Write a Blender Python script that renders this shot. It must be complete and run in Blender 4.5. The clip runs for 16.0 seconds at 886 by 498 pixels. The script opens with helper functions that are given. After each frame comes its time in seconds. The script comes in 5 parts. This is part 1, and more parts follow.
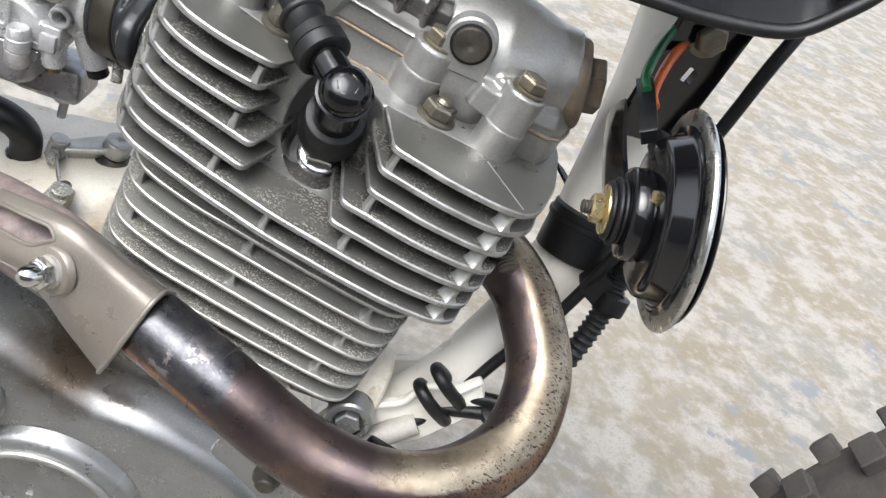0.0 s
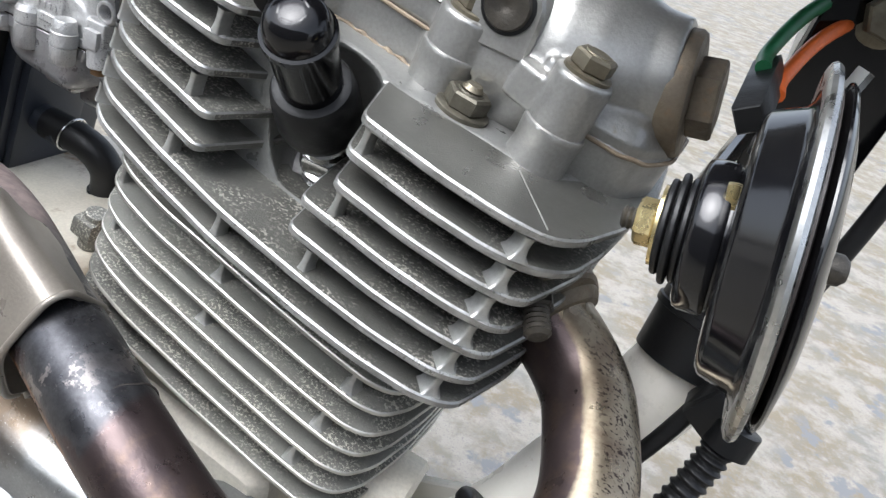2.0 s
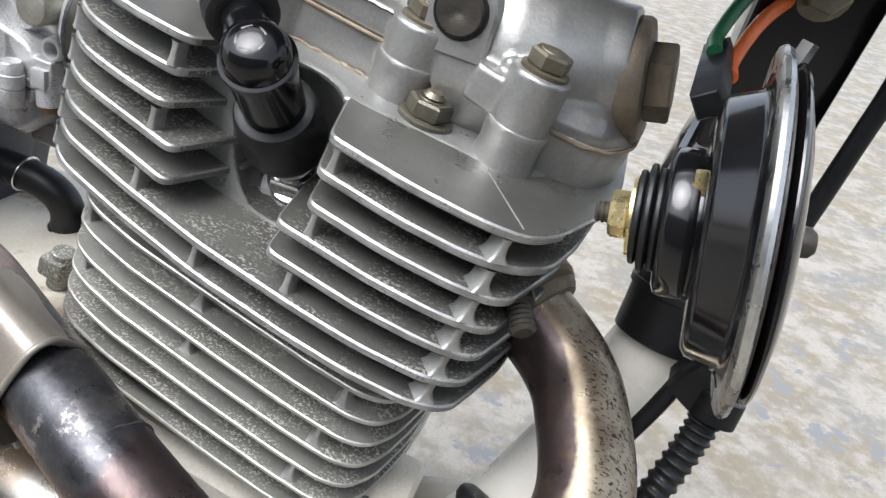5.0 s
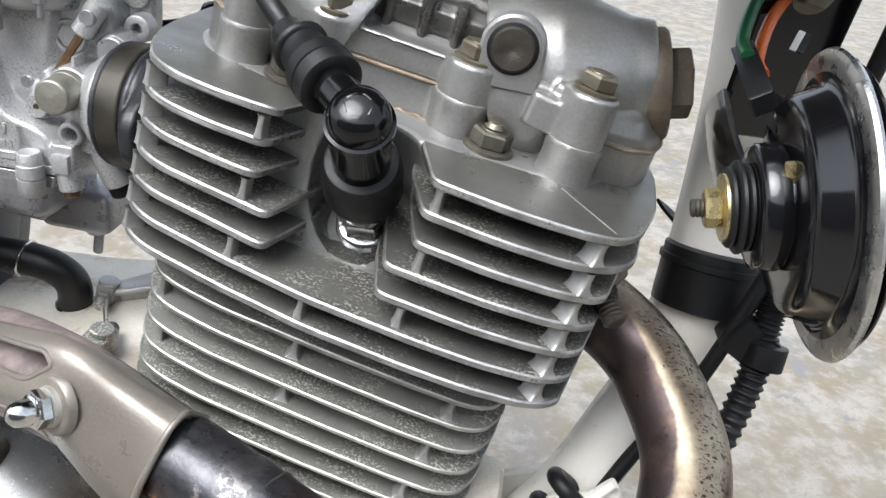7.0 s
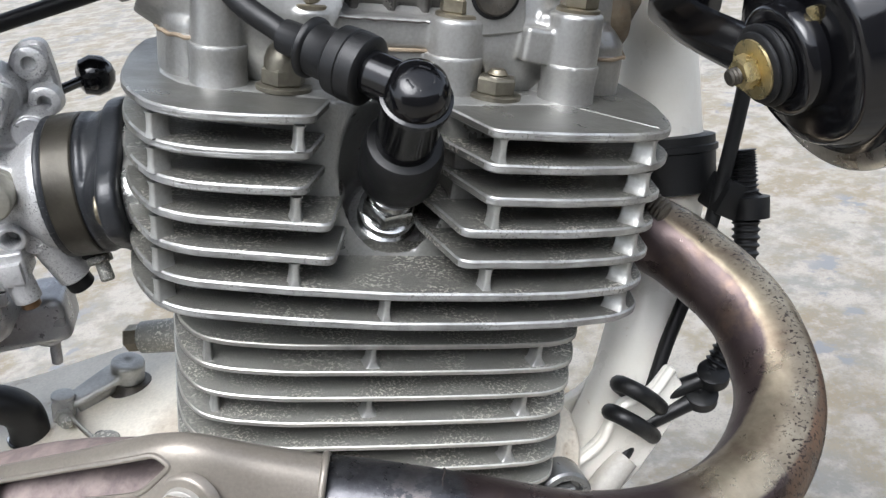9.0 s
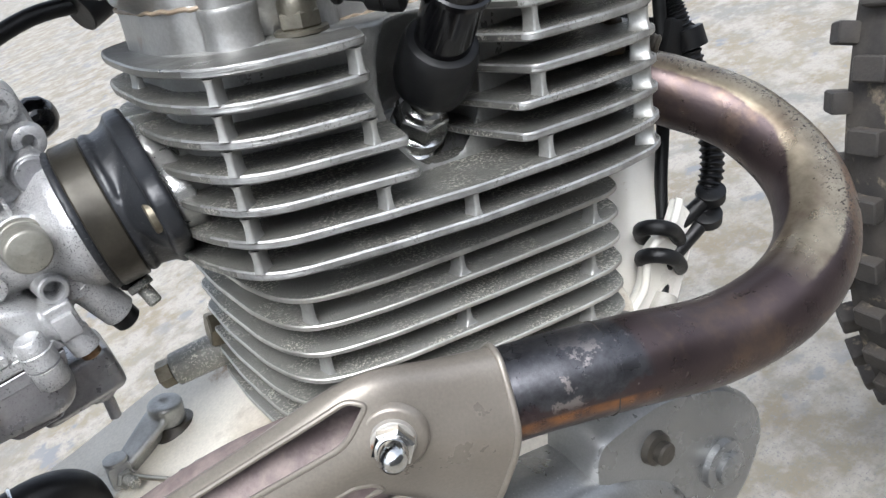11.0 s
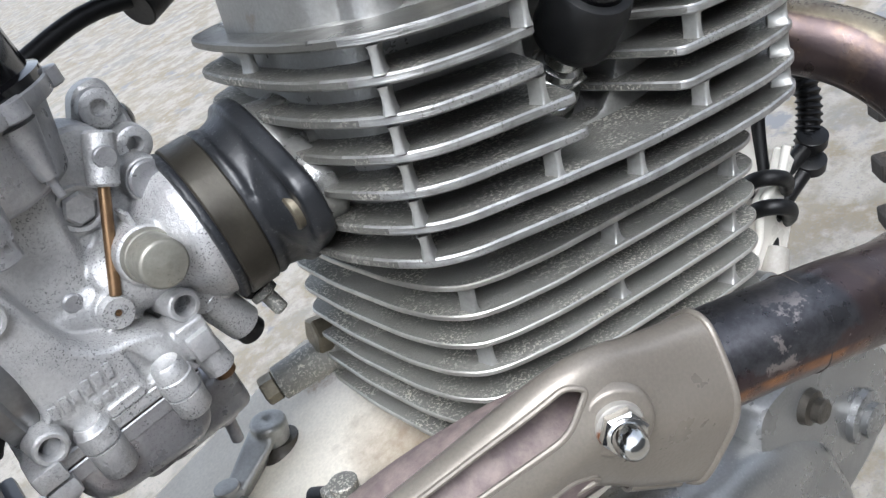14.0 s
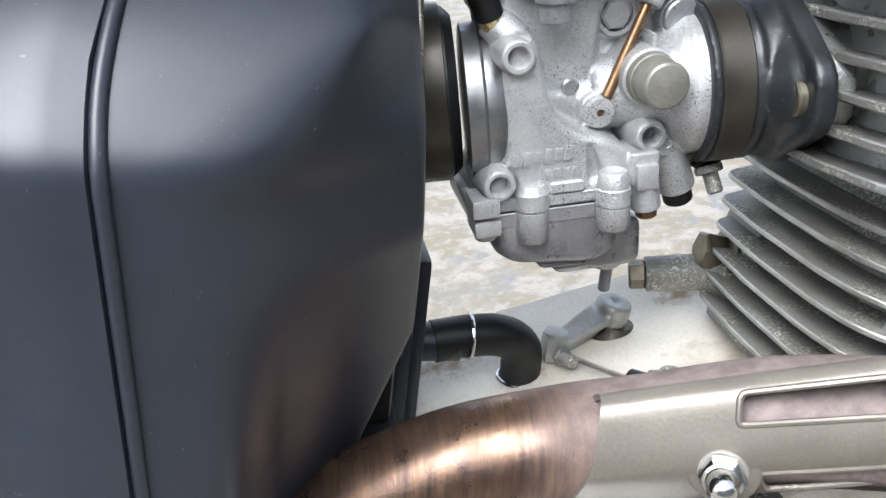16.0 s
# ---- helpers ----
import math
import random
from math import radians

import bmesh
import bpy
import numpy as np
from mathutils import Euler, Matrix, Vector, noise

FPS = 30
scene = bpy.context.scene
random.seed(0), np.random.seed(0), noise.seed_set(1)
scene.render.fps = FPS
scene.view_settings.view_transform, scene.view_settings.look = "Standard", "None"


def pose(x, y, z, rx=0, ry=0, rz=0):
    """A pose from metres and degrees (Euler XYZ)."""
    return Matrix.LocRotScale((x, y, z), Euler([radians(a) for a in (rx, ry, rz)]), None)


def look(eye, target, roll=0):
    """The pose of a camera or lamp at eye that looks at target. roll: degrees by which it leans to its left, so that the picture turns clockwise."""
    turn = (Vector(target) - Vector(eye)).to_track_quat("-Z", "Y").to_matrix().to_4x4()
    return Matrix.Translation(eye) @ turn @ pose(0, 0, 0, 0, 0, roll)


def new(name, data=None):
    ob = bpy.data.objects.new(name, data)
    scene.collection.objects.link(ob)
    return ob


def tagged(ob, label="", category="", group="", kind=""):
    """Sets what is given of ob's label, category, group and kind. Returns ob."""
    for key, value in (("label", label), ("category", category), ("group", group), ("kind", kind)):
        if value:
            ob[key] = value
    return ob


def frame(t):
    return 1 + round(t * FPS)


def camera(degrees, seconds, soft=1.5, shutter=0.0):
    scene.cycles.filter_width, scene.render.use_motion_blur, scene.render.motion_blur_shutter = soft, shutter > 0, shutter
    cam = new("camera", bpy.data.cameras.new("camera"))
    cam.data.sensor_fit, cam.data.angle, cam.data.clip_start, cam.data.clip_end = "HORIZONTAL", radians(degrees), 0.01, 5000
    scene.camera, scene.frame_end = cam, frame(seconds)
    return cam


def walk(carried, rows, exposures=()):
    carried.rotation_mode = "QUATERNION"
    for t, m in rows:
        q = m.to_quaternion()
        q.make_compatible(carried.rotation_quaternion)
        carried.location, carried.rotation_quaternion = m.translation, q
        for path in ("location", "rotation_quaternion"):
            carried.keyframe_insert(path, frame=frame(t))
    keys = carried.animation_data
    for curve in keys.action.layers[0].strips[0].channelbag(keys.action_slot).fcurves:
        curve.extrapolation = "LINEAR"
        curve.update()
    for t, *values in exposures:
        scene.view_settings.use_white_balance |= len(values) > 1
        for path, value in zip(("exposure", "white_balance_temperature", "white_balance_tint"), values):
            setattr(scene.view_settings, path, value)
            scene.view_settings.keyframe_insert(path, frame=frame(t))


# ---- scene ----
# The engine axes: x to the bike's front, y to its far side, z along the cylinder; millimetres in the parts below.
ENG = pose(0, 0, 0.52, 0, 11, 0)
cam = camera(56.54, 16.0, soft=1.4)
ROWS = [
    (0, -0.0157, -0.3556, 0.2083, 53.29, -30.07, 5.69),
    (0.5, 0.0230, -0.3511, 0.1867, 54.65, -30.82, 15.06),
    (1, 0.0447, -0.3399, 0.1446, 54.99, -28.73, 23.34),
    (1.5, 0.0943, -0.2820, 0.1371, 55.00, -26.70, 28.70),
    (2, 0.0917, -0.2698, 0.1561, 56.71, -26.03, 26.70),
    (2.5, 0.0891, -0.2620, 0.1630, 57.35, -25.43, 25.92),
    (3, 0.0867, -0.2615, 0.1590, 57.58, -25.17, 25.56),
    (3.5, 0.0896, -0.2605, 0.1586, 57.65, -24.65, 24.99),
    (5.8, 0.0738, -0.2799, 0.1633, 59.34, -20.78, 17.38),
    (6, 0.0676, -0.2812, 0.1644, 59.80, -20.45, 16.41),
    (6.5, 0.0477, -0.2938, 0.1590, 60.67, -19.19, 13.17),
    (7, 0.0251, -0.3063, 0.1570, 62.30, -17.40, 8.15),
    (7.5, 0.0067, -0.3097, 0.1544, 63.88, -14.90, 2.14),
    (8, -0.0223, -0.3080, 0.1476, 65.36, -12.17, -3.94),
    (8.2, -0.0286, -0.3087, 0.1438, 65.78, -11.10, -6.25),
    (10.3, -0.1256, -0.2928, 0.1108, 66.75, 3.98, -29.07),
    (10.5, -0.1297, -0.2923, 0.1090, 66.65, 5.47, -30.79),
    (11, -0.1507, -0.2878, 0.1024, 66.00, 8.82, -34.59),
    (11.5, -0.1670, -0.2707, 0.1024, 65.51, 11.46, -37.90),
    (12, -0.1711, -0.2545, 0.1027, 65.10, 13.47, -40.80),
    (12.5, -0.1783, -0.2469, 0.1083, 64.60, 15.07, -42.91),
    (13, -0.1779, -0.2490, 0.1053, 64.21, 15.68, -43.76),
    (13.5, -0.1741, -0.2402, 0.1103, 64.10, 15.02, -42.72),
    (14, -0.1922, -0.2327, 0.0991, 64.72, 13.08, -39.88),
    (14.5, -0.2070, -0.2232, 0.0911, 65.60, 10.04, -35.15),
    (15, -0.2104, -0.2203, 0.0906, 66.70, 5.78, -28.68),
    (15.5, -0.2279, -0.2321, 0.0804, 67.50, 0.83, -20.03),
    (16, -0.2496, -0.2439, 0.0618, 67.09, -5.90, -9.77),
]
EXPOSURES = [(0.0, 1.6, 6250, 10), (1.0, 1.5, 6050, 9.5), (6.6, 1.51, 6150, 10), (8.2, 1.44, 6100, 10), (10.5, 1.5, 6050, 10), (12.5, 1.46, 6000, 9.5), (14.0, 1.42, 5950, 10), (15.0, 1.53, 5900, 9.5), (16.0, 1.68, 6000, 9.5)]
walk(cam, [(t, ENG @ pose(*rest)) for t, *rest in ROWS], EXPOSURES)

# ---- light: bright overcast sky with a soft, high sun ----
world = bpy.data.worlds.new("sky")
scene.world = world
world.use_nodes = True
wn = world.node_tree.nodes
sky = wn.new("ShaderNodeTexSky")
sky.sky_type, sky.sun_disc = "NISHITA", False
sky.sun_elevation, sky.sun_rotation = radians(58), radians(215)
sky.air_density, sky.dust_density, sky.ozone_density = 1.0, 4.0, 1.0
grey = wn.new("ShaderNodeHueSaturation")
grey.inputs["Saturation"].default_value = 0.35
world.node_tree.links.new(sky.outputs[0], grey.inputs["Color"])
world.node_tree.links.new(grey.outputs[0], wn["Background"].inputs[0])
wn["Background"].inputs[1].default_value = 0.14
sun = new("sun", bpy.data.lights.new("sun", "SUN"))
sun.data.energy, sun.data.angle, sun.data.color = 1.3, radians(45), (1.0, 0.99, 0.975)
sun.matrix_world = look((-1.0, -1.4, 3.1), (0, 0, 0.4))

# ---- materials ----
def nodes_of(name):
    m = bpy.data.materials.new(name)
    m.use_nodes = True
    return m, m.node_tree.nodes, m.node_tree.links, m.node_tree.nodes["Principled BSDF"]


def noise_node(n, l, coord, scale, detail=4.0, rough=0.55, lo=0.35, hi=0.65, stretch=None):
    t = n.new("ShaderNodeTexNoise")
    t.inputs["Scale"].default_value, t.inputs["Detail"].default_value, t.inputs["Roughness"].default_value = scale, detail, rough
    src = coord
    if stretch:
        mp = n.new("ShaderNodeMapping")
        mp.inputs["Scale"].default_value = stretch
        l.new(coord, mp.inputs[0])
        src = mp.outputs[0]
    l.new(src, t.inputs["Vector"])
    r = n.new("ShaderNodeMapRange")
    r.inputs["From Min"].default_value, r.inputs["From Max"].default_value = lo, hi
    l.new(t.outputs["Fac"], r.inputs["Value"])
    return r.outputs[0]


def mixed(n, l, fac, a, b):
    m = n.new("ShaderNodeMix")
    m.data_type = "RGBA"
    for sock, v in ((m.inputs[0], fac), (m.inputs[6], a), (m.inputs[7], b)):
        if isinstance(v, bpy.types.NodeSocket):
            l.new(v, sock)
        else:
            sock.default_value = (*v, 1) if isinstance(v, tuple) else v
    return m.outputs[2]


def surface(name, a, b, metal=0.0, rough=0.5, large=25, fine=700, bump=0.1, spread=0.12, specks=None, speck_at=0.62, speck_scale=900, coat=0.0, stretch=None, stain=None, stain_at=0.58, stain_scale=45, depth=0.0004, spec=0.5, blot=None, grit=0.22):
    """A worn surface: two tones in large patches, fine grain, optional specks and stains, grain relief."""
    m, n, l, p = nodes_of(name)
    c = n.new("ShaderNodeTexCoord").outputs["Object"]
    col = mixed(n, l, noise_node(n, l, c, large), a, b)
    grain = noise_node(n, l, c, fine, 3, 0.6, 0.2, 0.8, stretch)
    col = mixed(n, l, grain, mixed(n, l, grit, col, (0.0, 0.0, 0.0)), col)
    if stain:
        col = mixed(n, l, noise_node(n, l, c, stain_scale, 6, 0.65, stain_at, stain_at + 0.1), col, stain)
    if blot:
        centre, reach, tone = blot
        mp = n.new("ShaderNodeMapping")
        mp.vector_type = "POINT"
        mp.inputs["Location"].default_value = [-a_ / r_ for a_, r_ in zip(centre, reach)]
        mp.inputs["Scale"].default_value = [1 / r_ for r_ in reach]
        l.new(c, mp.inputs[0])
        ln = n.new("ShaderNodeVectorMath")
        ln.operation = "LENGTH"
        l.new(mp.outputs[0], ln.inputs[0])
        ad = n.new("ShaderNodeMath")
        ad.operation = "MULTIPLY_ADD"
        l.new(noise_node(n, l, c, 55, 6, 0.7, 0.2, 0.8), ad.inputs[0])
        ad.inputs[1].default_value = 0.9
        l.new(ln.outputs["Value"], ad.inputs[2])
        fade = n.new("ShaderNodeMapRange")
        fade.inputs["From Min"].default_value, fade.inputs["From Max"].default_value = 1.5, 0.7
        fade.inputs["To Max"].default_value = 0.85
        l.new(ad.outputs[0], fade.inputs["Value"])
        col = mixed(n, l, fade.outputs[0], col, tone)
    if specks:
        patch = noise_node(n, l, c, 60, 3, 0.5, 0.42, 0.62)
        dots = noise_node(n, l, c, speck_scale, 2, 0.7, speck_at, speck_at + 0.06)
        mul = n.new("ShaderNodeMath")
        mul.operation = "MULTIPLY"
        l.new(patch, mul.inputs[0]), l.new(dots, mul.inputs[1])
        col = mixed(n, l, mul.outputs[0], col, specks)
    l.new(col, p.inputs["Base Color"])
    p.inputs["Metallic"].default_value = metal
    rr = n.new("ShaderNodeMapRange")
    rr.inputs["To Min"].default_value, rr.inputs["To Max"].default_value = max(0.04, rough - spread), min(1, rough + spread)
    l.new(noise_node(n, l, c, large * 2.3, 5, 0.6, 0.3, 0.7), rr.inputs["Value"])
    l.new(rr.outputs[0], p.inputs["Roughness"])
    p.inputs["Coat Weight"].default_value = coat
    p.inputs["Specular IOR Level"].default_value = spec
    if bump:
        bm_ = n.new("ShaderNodeBump")
        bm_.inputs["Strength"].default_value, bm_.inputs["Distance"].default_value = bump, depth
        l.new(grain, bm_.inputs["Height"])
        l.new(bm_.outputs[0], p.inputs["Normal"])
    return m


M_FIN = surface("engine_paint", (0.19, 0.187, 0.168), (0.13, 0.128, 0.114), 0.5, 0.42, 30, 1300, 0.6, specks=(0.5, 0.48, 0.42), speck_at=0.535, speck_scale=800)
M_FINTOP = surface("clean_engine_paint", (0.185, 0.182, 0.166), (0.13, 0.128, 0.115), 0.6, 0.34, 24, 1300, 0.25)
M_HEADCORE = surface("rough_cast_paint", (0.36, 0.36, 0.345), (0.29, 0.29, 0.275), 0.6, 0.36, 30, 900, 0.5, depth=0.0003)
M_PORT = surface("bright_port_casting", (0.5, 0.5, 0.48), (0.38, 0.38, 0.36), 0.75, 0.28, 40, 700, 0.3)
M_EDGE = surface("machined_edge", (0.5, 0.5, 0.485), (0.3, 0.3, 0.288), 0.8, 0.44, 90, 420, 0.55, stretch=(0.12, 0.12, 3.0), specks=(0.2, 0.2, 0.185), speck_at=0.56)
M_BARREL = surface("barrel_paint", (0.28, 0.277, 0.252), (0.2, 0.197, 0.177), 0.4, 0.46, 30, 1300, 0.6, specks=(0.6, 0.58, 0.5), speck_at=0.53, speck_scale=900)
M_BEDGE = surface("barrel_edge", (0.62, 0.61, 0.56), (0.44, 0.43, 0.39), 0.8, 0.42, 60, 600, 0.2)
M_WEB = surface("bright_casting", (0.42, 0.42, 0.4), (0.31, 0.31, 0.29), 0.6, 0.4, 60, 700, 0.3)
M_COVER = surface("cover_paint", (0.42, 0.415, 0.395), (0.31, 0.306, 0.29), 0.75, 0.41, 22, 800, 0.2, stain=(0.23, 0.18, 0.12), stain_at=0.66)
# Cover paint in darker tones, with brown stains.
M_TUNNEL = surface("dark_stained_cover_paint", (0.15, 0.145, 0.135), (0.08, 0.076, 0.07), 0.7, 0.32, 60, 700, 0.3, stain=(0.13, 0.085, 0.05), stain_at=0.6)
M_RUSTY = surface("dirty_zinc", (0.2, 0.16, 0.11), (0.12, 0.1, 0.075), 0.5, 0.6, 90, 800, 0.4, stain=(0.19, 0.125, 0.075), stain_at=0.57, stain_scale=160)
M_BOLT = surface("aged_bolt", (0.24, 0.215, 0.16), (0.16, 0.14, 0.1), 0.7, 0.42, 120, 900, 0.2)
M_HEADNUT = surface("dull_zinc_nut", (0.2, 0.185, 0.145), (0.13, 0.12, 0.095), 0.75, 0.4, 120, 900, 0.2)
M_ZINC = surface("bright_zinc", (0.78, 0.78, 0.76), (0.6, 0.6, 0.58), 1.0, 0.16, 100, 900, 0.05)
M_YELLOW = surface("yellow_zinc", (0.72, 0.6, 0.32), (0.58, 0.47, 0.23), 0.9, 0.3, 100, 900, 0.08)
M_BRASS = surface("brass", (0.27, 0.17, 0.09), (0.19, 0.115, 0.062), 0.8, 0.38, 120, 900, 0.1)
M_RUBBER = surface("black_rubber", (0.0045, 0.0047, 0.005), (0.009, 0.0092, 0.0098), 0.0, 0.46, 40, 900, 0.15, spec=0.35)
M_BOOT = surface("dusty_boot_rubber", (0.01, 0.0112, 0.013), (0.022, 0.024, 0.0275), 0.0, 0.4, 45, 900, 0.15, specks=(0.09, 0.09, 0.09), speck_at=0.62)
M_GLOSS = surface("black_bakelite", (0.003, 0.003, 0.0035), (0.005, 0.005, 0.0055), 0.0, 0.13, 40, 900, 0.03, 0.05, spec=0.4)
M_ENAMEL = surface("black_enamel", (0.003, 0.003, 0.0035), (0.005, 0.005, 0.006), 0.0, 0.12, 30, 700, 0.02, 0.06, spec=0.5)
M_PLASTIC = surface("airbox_plastic", (0.015, 0.018, 0.026), (0.025, 0.03, 0.041), 0.0, 0.36, 12, 900, 0.03, 0.08, specks=(0.1, 0.1, 0.11), speck_at=0.7, speck_scale=500)
M_SHIELD = surface("shield_paint", (0.255, 0.23, 0.195), (0.205, 0.182, 0.153), 0.45, 0.34, 20, 900, 0.12, 0.08)
M_CARB = surface("cast_zinc_alloy", (0.6, 0.6, 0.59), (0.47, 0.47, 0.47), 0.5, 0.43, 70, 900, 0.55, specks=(0.13, 0.13, 0.13), speck_at=0.57, speck_scale=1500)
M_BOWL = surface("float_bowl_alloy", (0.44, 0.44, 0.445), (0.33, 0.33, 0.34), 0.6, 0.34, 60, 700, 0.3, specks=(0.17, 0.17, 0.17), speck_at=0.6, speck_scale=1500)
M_STUD = surface("dark_stud_steel", (0.1, 0.09, 0.075), (0.06, 0.055, 0.048), 0.7, 0.45, 120, 900, 0.3)
M_WASH = surface("rust_spotted_zinc", (0.5, 0.48, 0.44), (0.38, 0.36, 0.32), 0.6, 0.4, 90, 700, 0.2, stain=(0.22, 0.09, 0.04), stain_at=0.56, stain_scale=120)
M_BELL = surface("machined_bell", (0.3, 0.3, 0.3), (0.22, 0.22, 0.22), 0.8, 0.36, 40, 600, 0.08)
M_PUMP = surface("dull_pump_alloy", (0.36, 0.35, 0.3), (0.28, 0.27, 0.235), 0.6, 0.46, 90, 700, 0.15, specks=(0.16, 0.155, 0.14))
M_GASKET = surface("oily_gasket", (0.05, 0.04, 0.035), (0.03, 0.025, 0.022), 0.0, 0.6, 60)
M_BAND = surface("clamp_band", (0.062, 0.056, 0.043), (0.04, 0.036, 0.028), 0.5, 0.42, 60, 800, 0.1)
M_CASE = surface("crankcase_paint", (0.27, 0.272, 0.268), (0.19, 0.193, 0.19), 0.65, 0.32, 18, 900, 0.12, stain=(0.2, 0.15, 0.09), stain_at=0.66, stain_scale=22)
M_CLUTCH = surface("clutch_cover_paint", (0.34, 0.343, 0.34), (0.24, 0.243, 0.24), 0.85, 0.3, 18, 900, 0.12, specks=(0.5, 0.5, 0.48), speck_at=0.66, blot=((-0.056, -0.09, -0.11), (0.035, 0.05, 0.024), (0.1, 0.066, 0.036)))
M_CASTOP = surface("dusty_crankcase", (0.8, 0.75, 0.64), (0.67, 0.62, 0.52), 0.1, 0.5, 25, 700, 0.2, stain=(0.26, 0.17, 0.09), stain_at=0.6, stain_scale=26, blot=((-0.078, -0.02, -0.098), (0.03, 0.06, 0.03), (0.2, 0.135, 0.075)))
M_WHITE = surface("white_frame_paint", (0.8, 0.78, 0.72), (0.74, 0.71, 0.63), 0.0, 0.34, 25, 700, 0.05, stain=(0.34, 0.2, 0.09), stain_at=0.68, stain_scale=60, coat=0.2, grit=0.04)
M_GREEN = surface("green_wire", (0.02, 0.13, 0.05), (0.015, 0.1, 0.04), 0, 0.4, bump=0)
M_ORANGE = surface("orange_wire", (0.75, 0.16, 0.03), (0.62, 0.12, 0.025), 0, 0.4, bump=0)
M_HOSE = surface("grey_hose", (0.4, 0.38, 0.34), (0.3, 0.28, 0.25), 0, 0.5, 60)
M_TYRE = surface("tyre_rubber", (0.03, 0.028, 0.026), (0.06, 0.052, 0.044), 0.0, 0.75, 30, 500, 0.4, stain=(0.17, 0.14, 0.1), stain_at=0.6, spec=0.3)
M_SEAL = surface("weeping_gasket", (0.3, 0.24, 0.17), (0.2, 0.15, 0.1), 0.1, 0.6, 160, 900, 0.3)
M_RIM = surface("rolled_steel", (0.62, 0.62, 0.6), (0.46, 0.46, 0.44), 1.0, 0.3, 60, 700, 0.06)
M_SPRING = surface("spring_steel", (0.5, 0.46, 0.38), (0.36, 0.33, 0.27), 0.9, 0.35, 100)


def pipe_material():
    """Bare exhaust steel: dark purple and brown tints, a straw streak on the front bend, pits, flaked scale round the joint."""
    m, n, l, p = nodes_of("heat_tinted_steel")
    c = n.new("ShaderNodeTexCoord").outputs["Object"]
    sep = n.new("ShaderNodeSeparateXYZ")
    l.new(c, sep.inputs[0])

    def ramp(src, lo, hi):
        r = n.new("ShaderNodeMapRange")
        r.inputs["From Min"].default_value, r.inputs["From Max"].default_value = lo, hi
        l.new(src, r.inputs["Value"])
        return r.outputs[0]

    def math_node(op, a, b):
        q = n.new("ShaderNodeMath")
        q.operation = op
        for sock, v in zip(q.inputs, (a, b)):
            if isinstance(v, float):
                sock.default_value = v
            else:
                l.new(v, sock)
        return q.outputs[0]

    base = mixed(n, l, noise_node(n, l, c, 26, 5, 0.6, 0.3, 0.7), (0.044, 0.033, 0.035), (0.078, 0.058, 0.055))
    base = mixed(n, l, noise_node(n, l, c, 48, 5, 0.65, 0.55, 0.7), base, (0.105, 0.074, 0.058))
    wob = math_node("MULTIPLY", noise_node(n, l, c, 55, 6, 0.7, 0.2, 0.8), 0.03)
    high = math_node("ADD", sep.outputs["Z"], wob)
    ahead = ramp(sep.outputs["X"], 0.095, 0.112)
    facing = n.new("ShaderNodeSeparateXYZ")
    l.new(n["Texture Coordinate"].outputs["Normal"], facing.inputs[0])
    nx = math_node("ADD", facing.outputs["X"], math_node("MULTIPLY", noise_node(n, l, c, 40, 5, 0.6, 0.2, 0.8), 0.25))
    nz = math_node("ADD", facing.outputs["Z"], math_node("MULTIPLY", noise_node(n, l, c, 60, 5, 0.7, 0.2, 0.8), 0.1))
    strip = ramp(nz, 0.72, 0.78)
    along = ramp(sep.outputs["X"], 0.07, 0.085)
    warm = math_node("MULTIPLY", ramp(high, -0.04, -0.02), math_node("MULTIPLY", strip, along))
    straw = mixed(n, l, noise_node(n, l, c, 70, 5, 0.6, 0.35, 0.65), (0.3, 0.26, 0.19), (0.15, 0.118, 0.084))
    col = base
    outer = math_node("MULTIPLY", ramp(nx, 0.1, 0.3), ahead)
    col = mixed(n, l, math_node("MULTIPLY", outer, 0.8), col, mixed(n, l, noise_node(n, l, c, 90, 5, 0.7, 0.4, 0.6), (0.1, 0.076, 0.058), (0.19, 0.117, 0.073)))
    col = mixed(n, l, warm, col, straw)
    pits = math_node("MULTIPLY", noise_node(n, l, c, 800, 3, 0.6, 0.56, 0.6, (0.7, 1.3, 0.7)), math_node("MULTIPLY", ramp(nx, -0.15, 0.1), ahead))
    col = mixed(n, l, pits, col, (0.035, 0.024, 0.02))
    # grey crust with pale chips on the upper side behind the joint
    back = math_node("MULTIPLY", ramp(sep.outputs["X"], 0.009, 0.006), ramp(sep.outputs["X"], -0.06, -0.05))
    upper = ramp(math_node("ADD", sep.outputs["Z"], math_node("MULTIPLY", noise_node(n, l, c, 45, 6, 0.7, 0.2, 0.8), 0.016)), -0.0375, -0.0355)
    col = mixed(n, l, back, col, mixed(n, l, noise_node(n, l, c, 60, 5, 0.6), (0.045, 0.033, 0.037), (0.07, 0.052, 0.05)))
    crust = math_node("MULTIPLY", upper, back)
    col = mixed(n, l, crust, col, mixed(n, l, noise_node(n, l, c, 160, 5, 0.7, 0.4, 0.6), (0.042, 0.042, 0.046), (0.07, 0.07, 0.075)))
    chip = math_node("MULTIPLY", noise_node(n, l, c, 50, 6, 0.7, 0.555, 0.585), math_node("MULTIPLY", back, ramp(math_node("ABSOLUTE", math_node("ADD", sep.outputs["Z"], 0.04), 0.0), 0.009, 0.006)))
    col = mixed(n, l, chip, col, (0.2, 0.18, 0.172))
